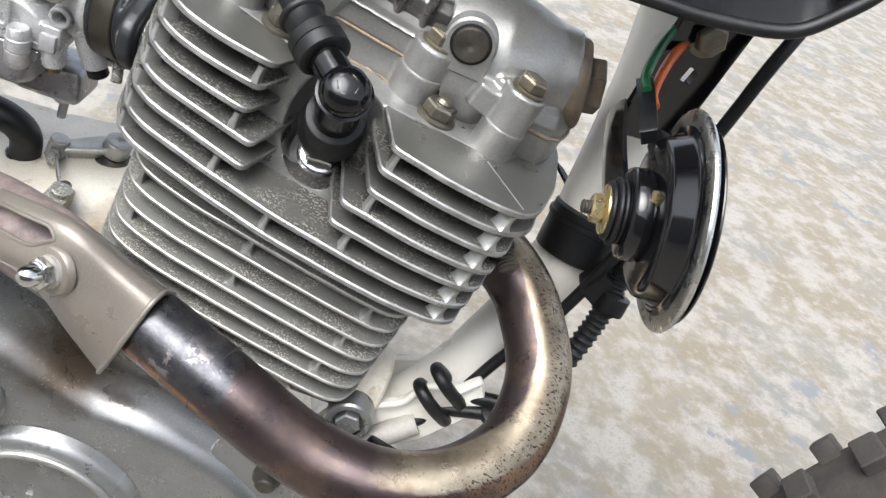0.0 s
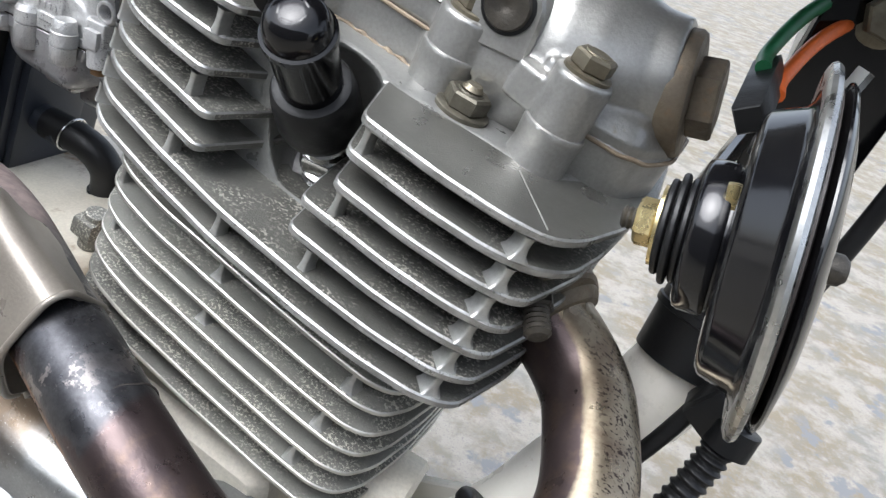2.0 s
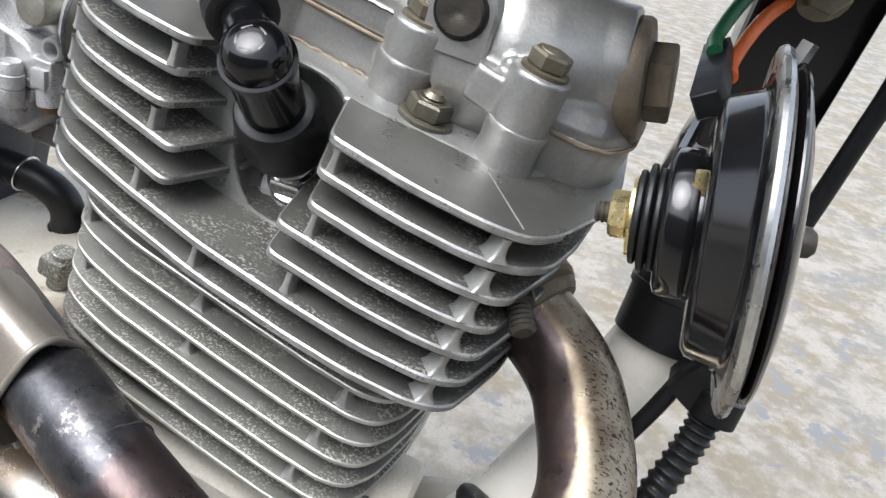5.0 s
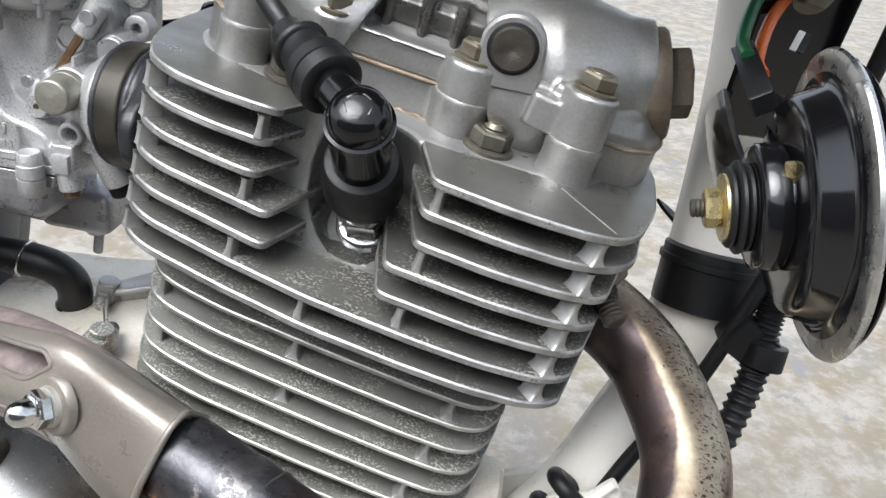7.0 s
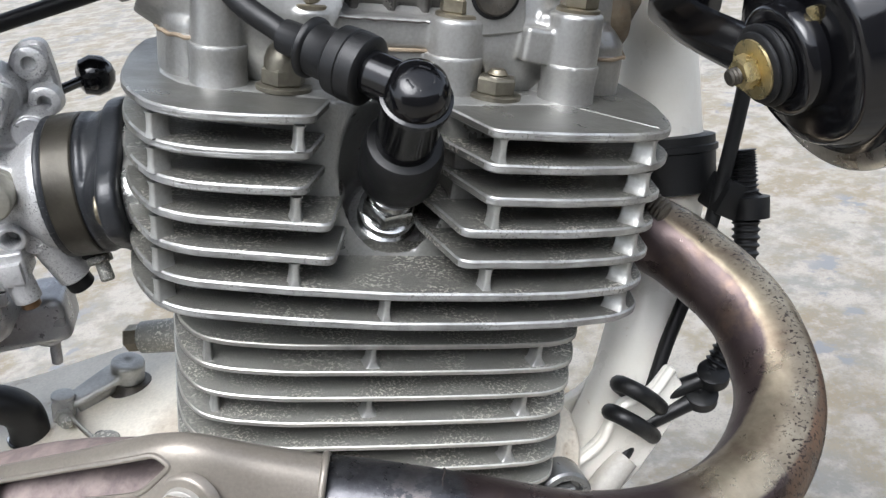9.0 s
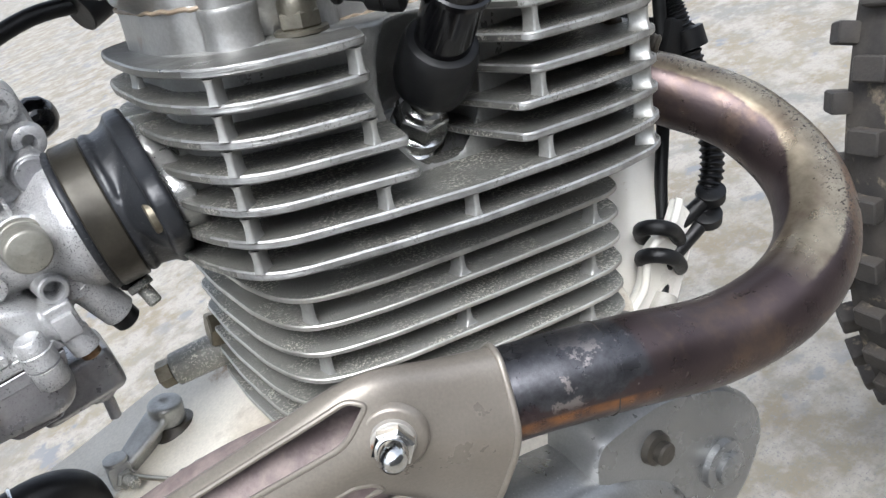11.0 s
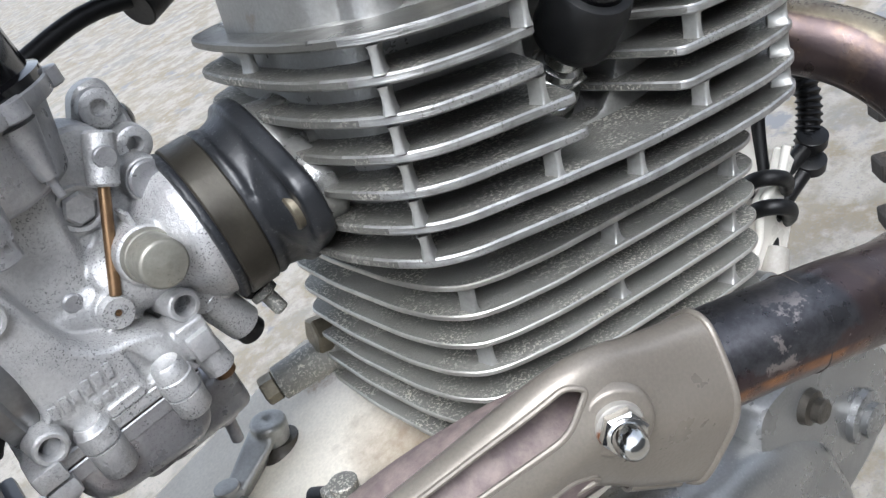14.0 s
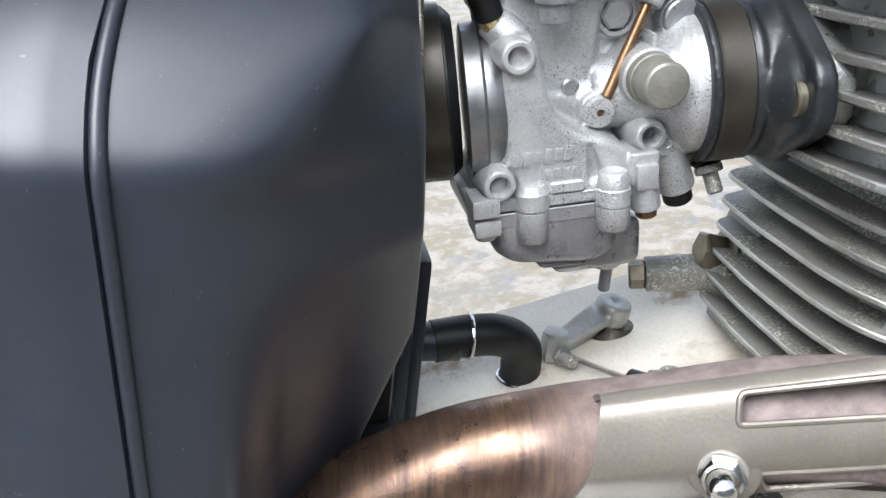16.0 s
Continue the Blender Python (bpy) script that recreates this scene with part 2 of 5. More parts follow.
    low = math_node("MULTIPLY", math_node("MULTIPLY", ramp(nz, -0.06, -0.14), ramp(nz, -0.5, -0.3)), math_node("MULTIPLY", ramp(sep.outputs["X"], 0.012, 0.0), ramp(sep.outputs["X"], -0.07, -0.05)))
    col = mixed(n, l, math_node("MULTIPLY", low, noise_node(n, l, c, 60, 4, 0.6, 0.4, 0.6)), col, (0.25, 0.115, 0.05))
    streak = noise_node(n, l, c, 130, 5, 0.7, 0.35, 0.65, (2.5, 0.25, 0.25))
    rear = mixed(n, l, streak, (0.09, 0.058, 0.046), (0.27, 0.165, 0.1))
    rear = mixed(n, l, noise_node(n, l, c, 22, 5, 0.6, 0.4, 0.6), rear, (0.085, 0.058, 0.05))
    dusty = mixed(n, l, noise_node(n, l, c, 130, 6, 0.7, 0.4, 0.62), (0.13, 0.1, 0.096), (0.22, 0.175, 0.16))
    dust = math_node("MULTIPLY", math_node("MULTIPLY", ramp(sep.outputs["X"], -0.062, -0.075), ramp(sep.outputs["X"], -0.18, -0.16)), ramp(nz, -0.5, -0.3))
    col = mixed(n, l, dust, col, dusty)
    col = mixed(n, l, ramp(sep.outputs["X"], -0.15, -0.18), col, rear)
    l.new(col, p.inputs["Base Color"])
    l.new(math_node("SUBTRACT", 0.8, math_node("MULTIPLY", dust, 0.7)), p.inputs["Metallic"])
    r = n.new("ShaderNodeMapRange")
    r.inputs["To Min"].default_value, r.inputs["To Max"].default_value = 0.24, 0.42
    l.new(noise_node(n, l, c, 90, 5, 0.6), r.inputs["Value"])
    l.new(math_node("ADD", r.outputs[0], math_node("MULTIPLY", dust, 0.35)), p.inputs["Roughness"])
    b = n.new("ShaderNodeBump")
    b.inputs["Strength"].default_value, b.inputs["Distance"].default_value = 0.1, 0.0003
    l.new(noise_node(n, l, c, 700, 3), b.inputs["Height"])
    l.new(b.outputs[0], p.inputs["Normal"])
    return m


def ground_material():
    m, n, l, p = nodes_of("weathered_concrete")
    c = n.new("ShaderNodeTexCoord").outputs["Object"]
    col = mixed(n, l, noise_node(n, l, c, 2.2, 6, 0.65, 0.44, 0.56), (0.185, 0.162, 0.12), (0.155, 0.15, 0.135))
    col = mixed(n, l, noise_node(n, l, c, 5, 5, 0.6, 0.46, 0.58), col, (0.165, 0.138, 0.095))
    col = mixed(n, l, noise_node(n, l, c, 11, 6, 0.62, 0.47, 0.58), col, (0.25, 0.232, 0.2))
    col = mixed(n, l, noise_node(n, l, c, 36, 6, 0.66, 0.5, 0.7), col, (0.26, 0.246, 0.217))
    col = mixed(n, l, noise_node(n, l, c, 29, 6, 0.66, 0.52, 0.72), col, (0.155, 0.138, 0.11))
    col = mixed(n, l, noise_node(n, l, c, 150, 4, 0.65, 0.56, 0.68), col, (0.18, 0.172, 0.156))
    col = mixed(n, l, noise_node(n, l, c, 330, 3, 0.6, 0.58, 0.68), col, (0.15, 0.146, 0.138))
    damp = noise_node(n, l, c, 13, 5, 0.62, 0.57, 0.62)
    zone = noise_node(n, l, c, 2.6, 2, 0.5, 0.48, 0.54)
    both = n.new("ShaderNodeMath")
    both.operation = "MULTIPLY"
    l.new(damp, both.inputs[0]), l.new(zone, both.inputs[1])
    col = mixed(n, l, both.outputs[0], col, (0.145, 0.147, 0.152))
    l.new(col, p.inputs["Base Color"])
    p.inputs["Roughness"].default_value = 0.85
    b = n.new("ShaderNodeBump")
    b.inputs["Strength"].default_value, b.inputs["Distance"].default_value = 0.1, 0.0015
    l.new(noise_node(n, l, c, 260, 5, 0.7, 0.2, 0.8), b.inputs["Height"])
    l.new(b.outputs[0], p.inputs["Normal"])
    return m


M_WALL = surface("grey_render", (0.2, 0.195, 0.185), (0.16, 0.155, 0.15), 0.0, 0.9, 2, 60, 0.2, depth=0.002)
M_PIPE, M_GROUND = pipe_material(), ground_material()

# ---- mesh helpers, in millimetres along the engine axes ----
def thing(name, label, category, group="", m=None):
    ob = tagged(new(name), label, category, group)
    ob.empty_display_size = 0.02
    ob.matrix_world = ENG if m is None else m
    return ob


def part(name, bm, material, parent, label="", scale=0.001, kind=""):
    me = bpy.data.meshes.new(name)
    bmesh.ops.recalc_face_normals(bm, faces=bm.faces)
    bm.to_mesh(me)
    bm.free()
    me.transform(Matrix.Scale(scale, 4))
    for m in material if isinstance(material, (list, tuple)) else [material]:
        me.materials.append(m)
    me.shade_smooth()
    me.set_sharp_from_angle(angle=radians(38))
    ob = new(name, me)
    ob.parent = parent
    if label or kind:
        tagged(ob, label, kind=kind)
    return ob


def frame_to(p, axis, spin=0.0):
    """A matrix at p whose z runs along axis."""
    return Matrix.Translation(p) @ Vector(axis).normalized().to_track_quat("Z", "Y").to_matrix().to_4x4() @ Matrix.Rotation(radians(spin), 4, "Z")


def rounded(pts, r, seg=4):
    """A closed outline with its corners rounded; r: one radius or one for each corner."""
    out, n = [], len(pts)
    for i in range(n):
        a, b, c = (Vector(pts[(i + k) % n]) for k in (-1, 0, 1))
        rr = r[i] if isinstance(r, (list, tuple)) else r
        if rr <= 0:
            out.append(b)
            continue
        d = min(rr, 0.45 * (a - b).length, 0.45 * (c - b).length)
        p, q = b + (a - b).normalized() * d, b + (c - b).normalized() * d
        for k in range(seg + 1):
            u = k / seg
            out.append(p * (1 - u) ** 2 + b * 2 * u * (1 - u) + q * u * u)
    return [tuple(v) for v in out]


def inset(pts, d):
    """The outline moved inwards (counter-clockwise outlines)."""
    n, out = len(pts), []
    area = sum(pts[i][0] * pts[(i + 1) % n][1] - pts[(i + 1) % n][0] * pts[i][1] for i in range(n))
    s = 1 if area > 0 else -1
    for i in range(n):
        a, b, c = (Vector(pts[(i + k) % n][:2]) for k in (-1, 0, 1))
        e = (b - a).normalized() + (c - b).normalized()
        e = e.normalized() if e.length > 1e-6 else (b - a).normalized()
        out.append((b.x - s * e.y * d, b.y + s * e.x * d))
    return out


def prism(bm, pts, z0, z1, bevel=0.6, m=None, rim=0):
    """An outline drawn up from z0 to z1, its upper and lower edges chamfered; rim: material index of the flank."""
    m = m or Matrix()
    small = inset(pts, bevel) if bevel else pts
    layers = [(small, z0), (pts, z0 + bevel), (pts, z1 - bevel), (small, z1)] if bevel else [(pts, z0), (pts, z1)]
    rings = [[bm.verts.new(m @ Vector((x, y, z))) for x, y in ps] for ps, z in layers]
    n = len(pts)
    for k in range(len(rings) - 1):
        for i in range(n):
            f = bm.faces.new((rings[k][i], rings[k][(i + 1) % n], rings[k + 1][(i + 1) % n], rings[k + 1][i]))
            f.material_index = rim if len(rings) == 2 or k == 1 or rim == 0 else rim
    bm.faces.new(rings[0][::-1])
    bm.faces.new(rings[-1])
    return bm


def pillow(bm, pts, layers, m=None):
    """A rounded slab: layers of (inset, height)."""
    m = m or Matrix()
    rings = [[bm.verts.new(m @ Vector((x, y, z))) for x, y in (inset(pts, d) if d else pts)] for d, z in layers]
    n = len(pts)
    for a, b in zip(rings, rings[1:]):
        for i in range(n):
            bm.faces.new((a[i], a[(i + 1) % n], b[(i + 1) % n], b[i]))
    bm.faces.new(rings[0][::-1])
    bm.faces.new(rings[-1])
    return bm


def sheet(bm, rows):
    """A grid of points as one surface."""
    vs = [[bm.verts.new(p) for p in row] for row in rows]
    for a, b in zip(vs, vs[1:]):
        for k in range(len(a) - 1):
            bm.faces.new((a[k], a[k + 1], b[k + 1], b[k]))
    return bm


def lettering(text, size, depth):
    """Raised letters in the xy plane, centred."""
    cu = bpy.data.curves.new("letters", "FONT")
    cu.body, cu.size, cu.extrude, cu.align_x, cu.align_y = text, size, depth, "CENTER", "CENTER"
    o = new("letters", cu)
    b = bmesh.new()
    me = o.evaluated_get(bpy.context.evaluated_depsgraph_get()).to_mesh()
    b.from_mesh(me)
    bpy.data.objects.remove(o)
    bpy.data.curves.remove(cu)
    return b


def lathe(bm, p, axis, profile, seg=32, spin=0.0):
    """Rings of (height, radius) along an axis from p, closed at both ends."""
    m = frame_to(p, axis, spin)
    rings = []
    for h, r in profile:
        if r < 1e-3:
            rings.append([bm.verts.new(m @ Vector((0, 0, h)))])
        else:
            rings.append([bm.verts.new(m @ Vector((r * math.cos(2 * math.pi * k / seg), r * math.sin(2 * math.pi * k / seg), h))) for k in range(seg)])
    for a, b in zip(rings, rings[1:]):
        for k in range(seg):
            j = (k + 1) % seg
            if len(a) == 1 and len(b) == 1:
                continue
            if len(a) == 1:
                bm.faces.new((a[0], b[j], b[k]))
            elif len(b) == 1:
                bm.faces.new((a[k], a[j], b[0]))
            else:
                bm.faces.new((a[k], a[j], b[j], b[k]))
    if len(rings[0]) > 1:
        bm.faces.new(rings[0][::-1])
    if len(rings[-1]) > 1:
        bm.faces.new(rings[-1])
    return bm


def rod(bm, p, q, r, r2=None, bevel=0.5, seg=24):
    d = Vector(q) - Vector(p)
    h, r2 = d.length, r if r2 is None else r2
    return lathe(bm, p, d, [(0, r - bevel), (bevel, r), (h - bevel, r2), (h, r2 - bevel)], seg)


def smooth_path(ctrl, steps=8):
    c = [Vector(v) for v in ctrl]
    c = [c[0] * 2 - c[1], *c, c[-1] * 2 - c[-2]]
    out = []
    for i in range(1, len(c) - 2):
        a, b, d, e = c[i - 1 : i + 3]
        for k in range(steps):
            u = k / steps
            out.append(0.5 * (2 * b + (d - a) * u + (2 * a - 5 * b + 4 * d - e) * u * u + (3 * b - a - 3 * d + e) * u**3))
    return out + [c[-2]]


def tube(bm, ctrl, r, seg=16, steps=8, closed_ends=True, ring=None):
    """A round tube along a smooth path. r: a radius, or a function of the share of the way."""
    path = smooth_path(ctrl, steps) if steps > 1 else [Vector(v) for v in ctrl]
    n = len(path)
    side = None
    rings = []
    for i, p in enumerate(path):
        d = (path[min(i + 1, n - 1)] - path[max(i - 1, 0)]).normalized()
        if side is None:
            side = d.orthogonal().normalized()
        side = (side - d * side.dot(d)).normalized()
        up = d.cross(side)
        rr = r(i / (n - 1)) if callable(r) else r
        rings.append([bm.verts.new(p + (side * math.cos(2 * math.pi * k / seg) + up * math.sin(2 * math.pi * k / seg)) * rr) for k in range(seg)])
    for a, b in zip(rings, rings[1:]):
        for k in range(seg):
            bm.faces.new((a[k], a[(k + 1) % seg], b[(k + 1) % seg], b[k]))
    if closed_ends:
        bm.faces.new(rings[0][::-1]), bm.faces.new(rings[-1])
    return bm


def box(bm, centre, size, bevel=1.0, m=None, seg=2):
    """A block with rounded edges."""
    mm = Matrix.Translation(centre) @ (m or Matrix()) @ Matrix.Diagonal((*size, 1))
    made = bmesh.ops.create_cube(bm, size=1, matrix=mm)
    if bevel:
        edges = list({e for v in made["verts"] for e in v.link_edges})
        bmesh.ops.bevel(bm, geom=edges, offset=bevel, segments=seg, profile=0.6, affect="EDGES")
    return bm


def hexagon(bm, p, axis, flats, h0, h1, spin=0.0, chamfer=0.8):
    """A hexagonal nut or bolt head with chamfered corners."""
    m = frame_to(p, axis, spin)
    c = flats / math.sqrt(3)
    prism(bm, [(c * math.cos(math.pi * k / 3), c * math.sin(math.pi * k / 3)) for k in range(6)], h0, h1, chamfer, m)
    return bm


def threads(bm, p, axis, r, h0, h1, pitch=1.25):
    steps = int((h1 - h0) / pitch * 2)
    return lathe(bm, p, axis, [(h0, r * 0.8)] + [(h0 + pitch / 2 * k, r if k % 2 else r * 0.86) for k in range(1, steps)] + [(h1, r * 0.7)], 20)


def cut(bm_a, bm_b):
    """bm_a less bm_b."""
    obs = []
    for b in (bm_a, bm_b):
        bmesh.ops.recalc_face_normals(b, faces=b.faces)
        me = bpy.data.meshes.new("tmp")
        b.to_mesh(me)
        b.free()
        obs.append(new("tmp", me))
    mod = obs[0].modifiers.new("cut", "BOOLEAN")
    mod.operation, mod.object, mod.solver = "DIFFERENCE", obs[1], "EXACT"
    done = bmesh.new()
    done.from_object(obs[0], bpy.context.evaluated_depsgraph_get())
    for o in obs:
        me = o.data
        bpy.data.objects.remove(o)
        bpy.data.meshes.remove(me)
    return done


def cast(bm, voxel=0.9, rounds=3):
    """Overlapping closed solids fused into one casting with small fillets where they meet."""
    bmesh.ops.recalc_face_normals(bm, faces=bm.faces)
    me = bpy.data.meshes.new("tmp")
    bm.to_mesh(me)
    bm.free()
    ob = new("tmp", me)
    fuse = ob.modifiers.new("fuse", "REMESH")
    fuse.mode, fuse.voxel_size = "VOXEL", voxel
    soften = ob.modifiers.new("soften", "SMOOTH")
    soften.factor, soften.iterations = 0.5, rounds
    done = bmesh.new()
    done.from_object(ob, bpy.context.evaluated_depsgraph_get())
    bpy.data.objects.remove(ob)
    bpy.data.meshes.remove(me)
    return done


B = bmesh.new

# ---- ground ----
bm = B()
bmesh.ops.create_grid(bm, x_segments=8, y_segments=8, size=150)
ground = part("ground", bm, M_GROUND, None, scale=1.0)
ground.location.z = -0.068
tagged(ground, "weathered pale concrete ground with dark damp stains", "ground", kind="structure")

# ---- unseen wall added behind the walk: closes the place, dims sky reflections ----
bm = B()
box(bm, (0.0, -2.7, 0.93), (9.0, 0.2, 2.0), 0.01)
sky_screen = part("sky_screen_south", bm, M_WALL, None, scale=1.0)
tagged(sky_screen, "plain grey rendered wall, unseen, added to dim sky reflections", "wall", kind="structure")

# ---- cylinder head ----
FIN_Z = [64.1, 53.4, 42.7, 32.0, 21.4, 10.7, 0.0]
head = thing("finned_engine_head", "silver-grey painted finned aluminium engine head, bright worn fin edges", "engine head")
REAR = [(-86, 45), (-90, 20), (-91, -15), (-90, -30), (-86, -45), (-80, -58), (-70, -65)]


def worn_rim(bm):
    """Only the side that faces out is rubbed bright."""
    bm.normal_update()
    for f in bm.faces:
        if f.material_index == 1 and (f.calc_center_median().y > -40 or abs(f.normal.x) > 0.93):
            f.material_index = 0
    return bm


def left_fin(cx, cy, ix, iy):
    return REAR + [(-55, -68.5), (cx, cy), (ix, iy), (-18, 10), (-18, 60), (-60, 66)]


def right_fin(cx, ix, iy, front):
    return [(8, 60), (8, 10), (ix, iy), (cx, -79.5), (45, -81.5), (66, -80)] + front + [(60, 70)]


LEFT = [(-34, -68, -22, -36), (-35, -69, -24, -38), (-36, -71, -24, -40), (-28.5, -74, -19, -42), (-27, -75.5, -18, -44)]
FRONT_TOP = [(79, -76), (86, -65), (93, -40), (96, -6), (92, 40)]
FRONT_LOW = [(78, -76.5), (82.5, -72), (86, -58), (90, -40), (92, 0), (88, 40)]
RIGHT = [(18.5, 10, -50, FRONT_TOP), (18.5, 10, -52, [(79, -75), (88, -64), (92, -40), (94, -6), (90, 40)]), (19, 12, -50, FRONT_LOW), (12, 6, -45, FRONT_LOW), (12, 6, -47, FRONT_LOW)]
for z, spec in zip(FIN_Z, LEFT):
    pts = left_fin(*spec)
    part("cooling_fin", worn_rim(prism(B(), rounded(pts, [8] * 7 + [8, 4, 5, 6, 8, 12]), z - 1.5, z + 1.5, 0.6, rim=1)), [M_FINTOP if z > 60 else M_FIN, M_EDGE], head)
for z, spec in zip(FIN_Z, RIGHT):
    pts = right_fin(*spec)
    part("cooling_fin", worn_rim(prism(B(), rounded(pts, [8, 6, 6, 4] + [6] * (len(pts) - 4)), z - 1.5, z + 1.5, 0.6, rim=1)), [M_FINTOP if z > 60 else M_FIN, M_EDGE], head)
FULL = REAR + [(-55, -69), (-40, -73), (-8, -79.5), (27, -82.5), (50, -83), (70, -80.5)] + FRONT_LOW + [(60, 70), (-60, 70)]
for z in FIN_Z[5:]:
    part("cooling_fin", worn_rim(prism(B(), rounded(FULL, 6), z - 1.5, z + 1.5, 0.6, rim=1)), [M_FIN, M_EDGE], head)
# core of the head, with the well that the plug sits in
PA = Vector((-0.073, -0.66, 0.746)).normalized()
SEAT = Vector((-1.1, -27.2, 15.2))
bm = B()
prism(bm, rounded([(-72, -36), (-44, -45), (-30, -49), (-14, -50), (10, -52), (22, -52), (34, -49), (66, -46), (78, -24), (80, 24), (70, 60), (-70, 60), (-80, 24), (-80, -20)], 6), -4, 66, 1)
well = B()
lathe(well, SEAT, PA, [(3, 15), (6, 18.5), (30, 19), (70, 21), (110, 24)], 48)
core = part("head_casting", cast(cut(bm, well), 1.2, 4), M_HEADCORE, head)


def cast_web(bm, x, y, z0, z1, w, d, turn=0.0, flare=1.6):
    """A narrow web between two fins, spread at its foot by the casting's fillet."""
    m = Matrix.Translation((x, y, 0)) @ Matrix.Rotation(radians(turn), 4, "Z")
    rings = []
    for z, g in ((z0, flare), (z0 + 0.8, flare * 0.55), (z0 + 2.2, flare * 0.2), (z0 + 4.5, 0.0), (z1 - 0.8, 0.1), (z1, 0.6)):
        pts = rounded([(-w / 2 - g, -d / 2 - g * 0.4), (w / 2 + g, -d / 2 - g * 0.4), (w / 2 + 0.8 + g, d / 2 + 2), (-w / 2 - 0.8 - g, d / 2 + 2)], min(1.0, w / 3), 3)
        rings.append([m @ Vector((p[0], p[1], z)) for p in pts])
    sheet(bm, [r + r[:1] for r in rings])
    return bm


def fin_post(x, y, z0, z1, w=1.9, d=3.4, turn=0.0, flare=0.6):
    return part("fin_web", cast_web(B(), x, y, z0, z1, w, d, turn, flare), M_WEB, head)


for i in range(6):
    fin_post(-79, -55.5, FIN_Z[i + 1] + 1.5, FIN_Z[i] - 1.5, 2.2, 5, -40)
    fin_post(73, -74.6, FIN_Z[i + 1] + 1.5, FIN_Z[i] - 1.5, 2.4, 5, 35, 2.0)
for x, y, i in [(-38, -67.5, 0), (-38.5, -69.5, 2), (-38.6, -70.5, 4), (-10, -76, 5), (22, -77, 0), (22.5, -77, 2), (22, -78, 4), (-84, 6, 0)]:
    fin_post(x, y, FIN_Z[i + 1] + 1.5, FIN_Z[i] - 1.5)

# ---- barrel ----
barrel = thing("cylinder_barrel", "dull silver-grey finned cylinder barrel with dusty fins", "cylinder barrel")
BARREL_Z = [-15.5 - 10.5 * i for i in range(7)]
BAR = [(-76, 45), (-78, 10), (-77, -25), (-74, -42), (-68, -53), (-58, -58), (-39, -62.5), (4, -67), (35, -69.5), (55, -70), (64, -66.5), (70, -55), (74, -30), (75, 10), (70, 45), (40, 66), (-45, 64)]
for i, z in enumerate(BARREL_Z):
    part("cooling_fin", prism(B(), rounded(BAR, 6), z - 1.0, z + 1.0, 0.4, rim=1), [M_BARREL, M_BEDGE], barrel)
bm = B()
prism(bm, rounded([(-60, -30), (-48, -44), (48, -50), (58, -34), (58, 40), (40, 56), (-45, 56), (-62, 36)], 14), -88, -4, 1)
part("barrel_casting", bm, M_BARREL, barrel)
bm = B()
prism(bm, rounded([(-66, -46), (60, -58), (64, 56), (-66, 56)], 10), -92, -83, 1)
part("base_flange", bm, M_BARREL, barrel)
for x, y, i in [(-10, -61, 0), (-10, -60, 2), (-65, -50.5, 0), (-63, -50, 2), (50, -66, 0), (47, -66, 2), (44, -66, 4)]:
    b = B()
    cast_web(b, x, y, BARREL_Z[i + 1] + 1, BARREL_Z[i] - 1, 1.8, 4, 0, 1.8 if x > -20 else 0.5)
    part("fin_web", b, M_WEB, barrel)

# ---- rocker cover ----
cover = thing("rocker_cover", "satin silver rocker cover with bolted bosses on the cylinder head", "engine cover")
FOOT = rounded([(-80, -6), (-76, -22), (-66, -30), (-44, -24), (-34, -30), (24, -30), (30, -25), (50, -27), (62, -33), (84, -28), (92, -8), (92, 30), (60, 44), (-60, 44), (-80, 30)], 7)
BOSSES = [(18, -30, 62, 91, 9.5), (58.5, -37, 64, 96, 9.2), (-32, -28, 64, 91, 8.5), (-60, -30, 64, 95, 8.5)]
bm = B()
prism(bm, FOOT, 64, 80.2, 0.4)
prism(bm, rounded([(6, -24), (26, -36), (34, -28), (34, 0), (6, 0)], 4), 62, 67.5, 0.8)
for x, y, z0, z1, r in BOSSES:
    lathe(bm, (x, y, z0 - 2), (0, 0, 1), [(0, r + 1.8), (4, r + 0.8), (9, r + 0.4), (79 - z0, r + 0.9), (80.8 - z0, r + 0.9)], 40)
part("lower_rocker_box", cast(bm, 0.9, 2), M_COVER, cover)
rng = random.Random(9)
seam = [Vector((*p, 79.2)) for p in inset(FOOT, -0.35)]
bm = B()
tube(bm, [p + Vector((0, 0, rng.uniform(-0.35, 0.35))) for p in seam + seam[:1]], 0.75, 8, 2, False)
part("gasket_line", bm, M_SEAL, cover, "brown weeping gasket line")
AX = Vector((0.93, 0, 0.36)).normalized()
bm = B()
pillow(bm, inset(FOOT, 0.5), [(0, 78), (0, 83), (4, 88), (12, 93), (24, 97)])
prism(bm, rounded([(-38, -31), (24, -31), (27, -22), (24, 30), (-38, 30)], 5), 79.7, 89.6, 1.2)
box(bm, (46, -34, 84), (13, 13, 12), 1.2, Matrix.Rotation(radians(4), 4, "Y"))
box(bm, (52, -30, 88), (12, 12, 13), 1.5)
for x, y, z0, z1, r in BOSSES:
    lathe(bm, (x, y, 76), (0, 0, 1), [(0, r), (z1 - 77, r), (z1 - 76, r - 1)], 40)
for s in (1, -1):
    lathe(bm, (s * 26, -2, 80), (s * AX.x, 0, AX.z), [(0, 33), (14, 33), (26, 31.5), (36, 28), (44, 24), (50, 21), (56, 19.8), (58, 19.4)], 56)
part("upper_rocker_box", cast(bm, 0.9, 3), M_COVER, cover)
bm = B()
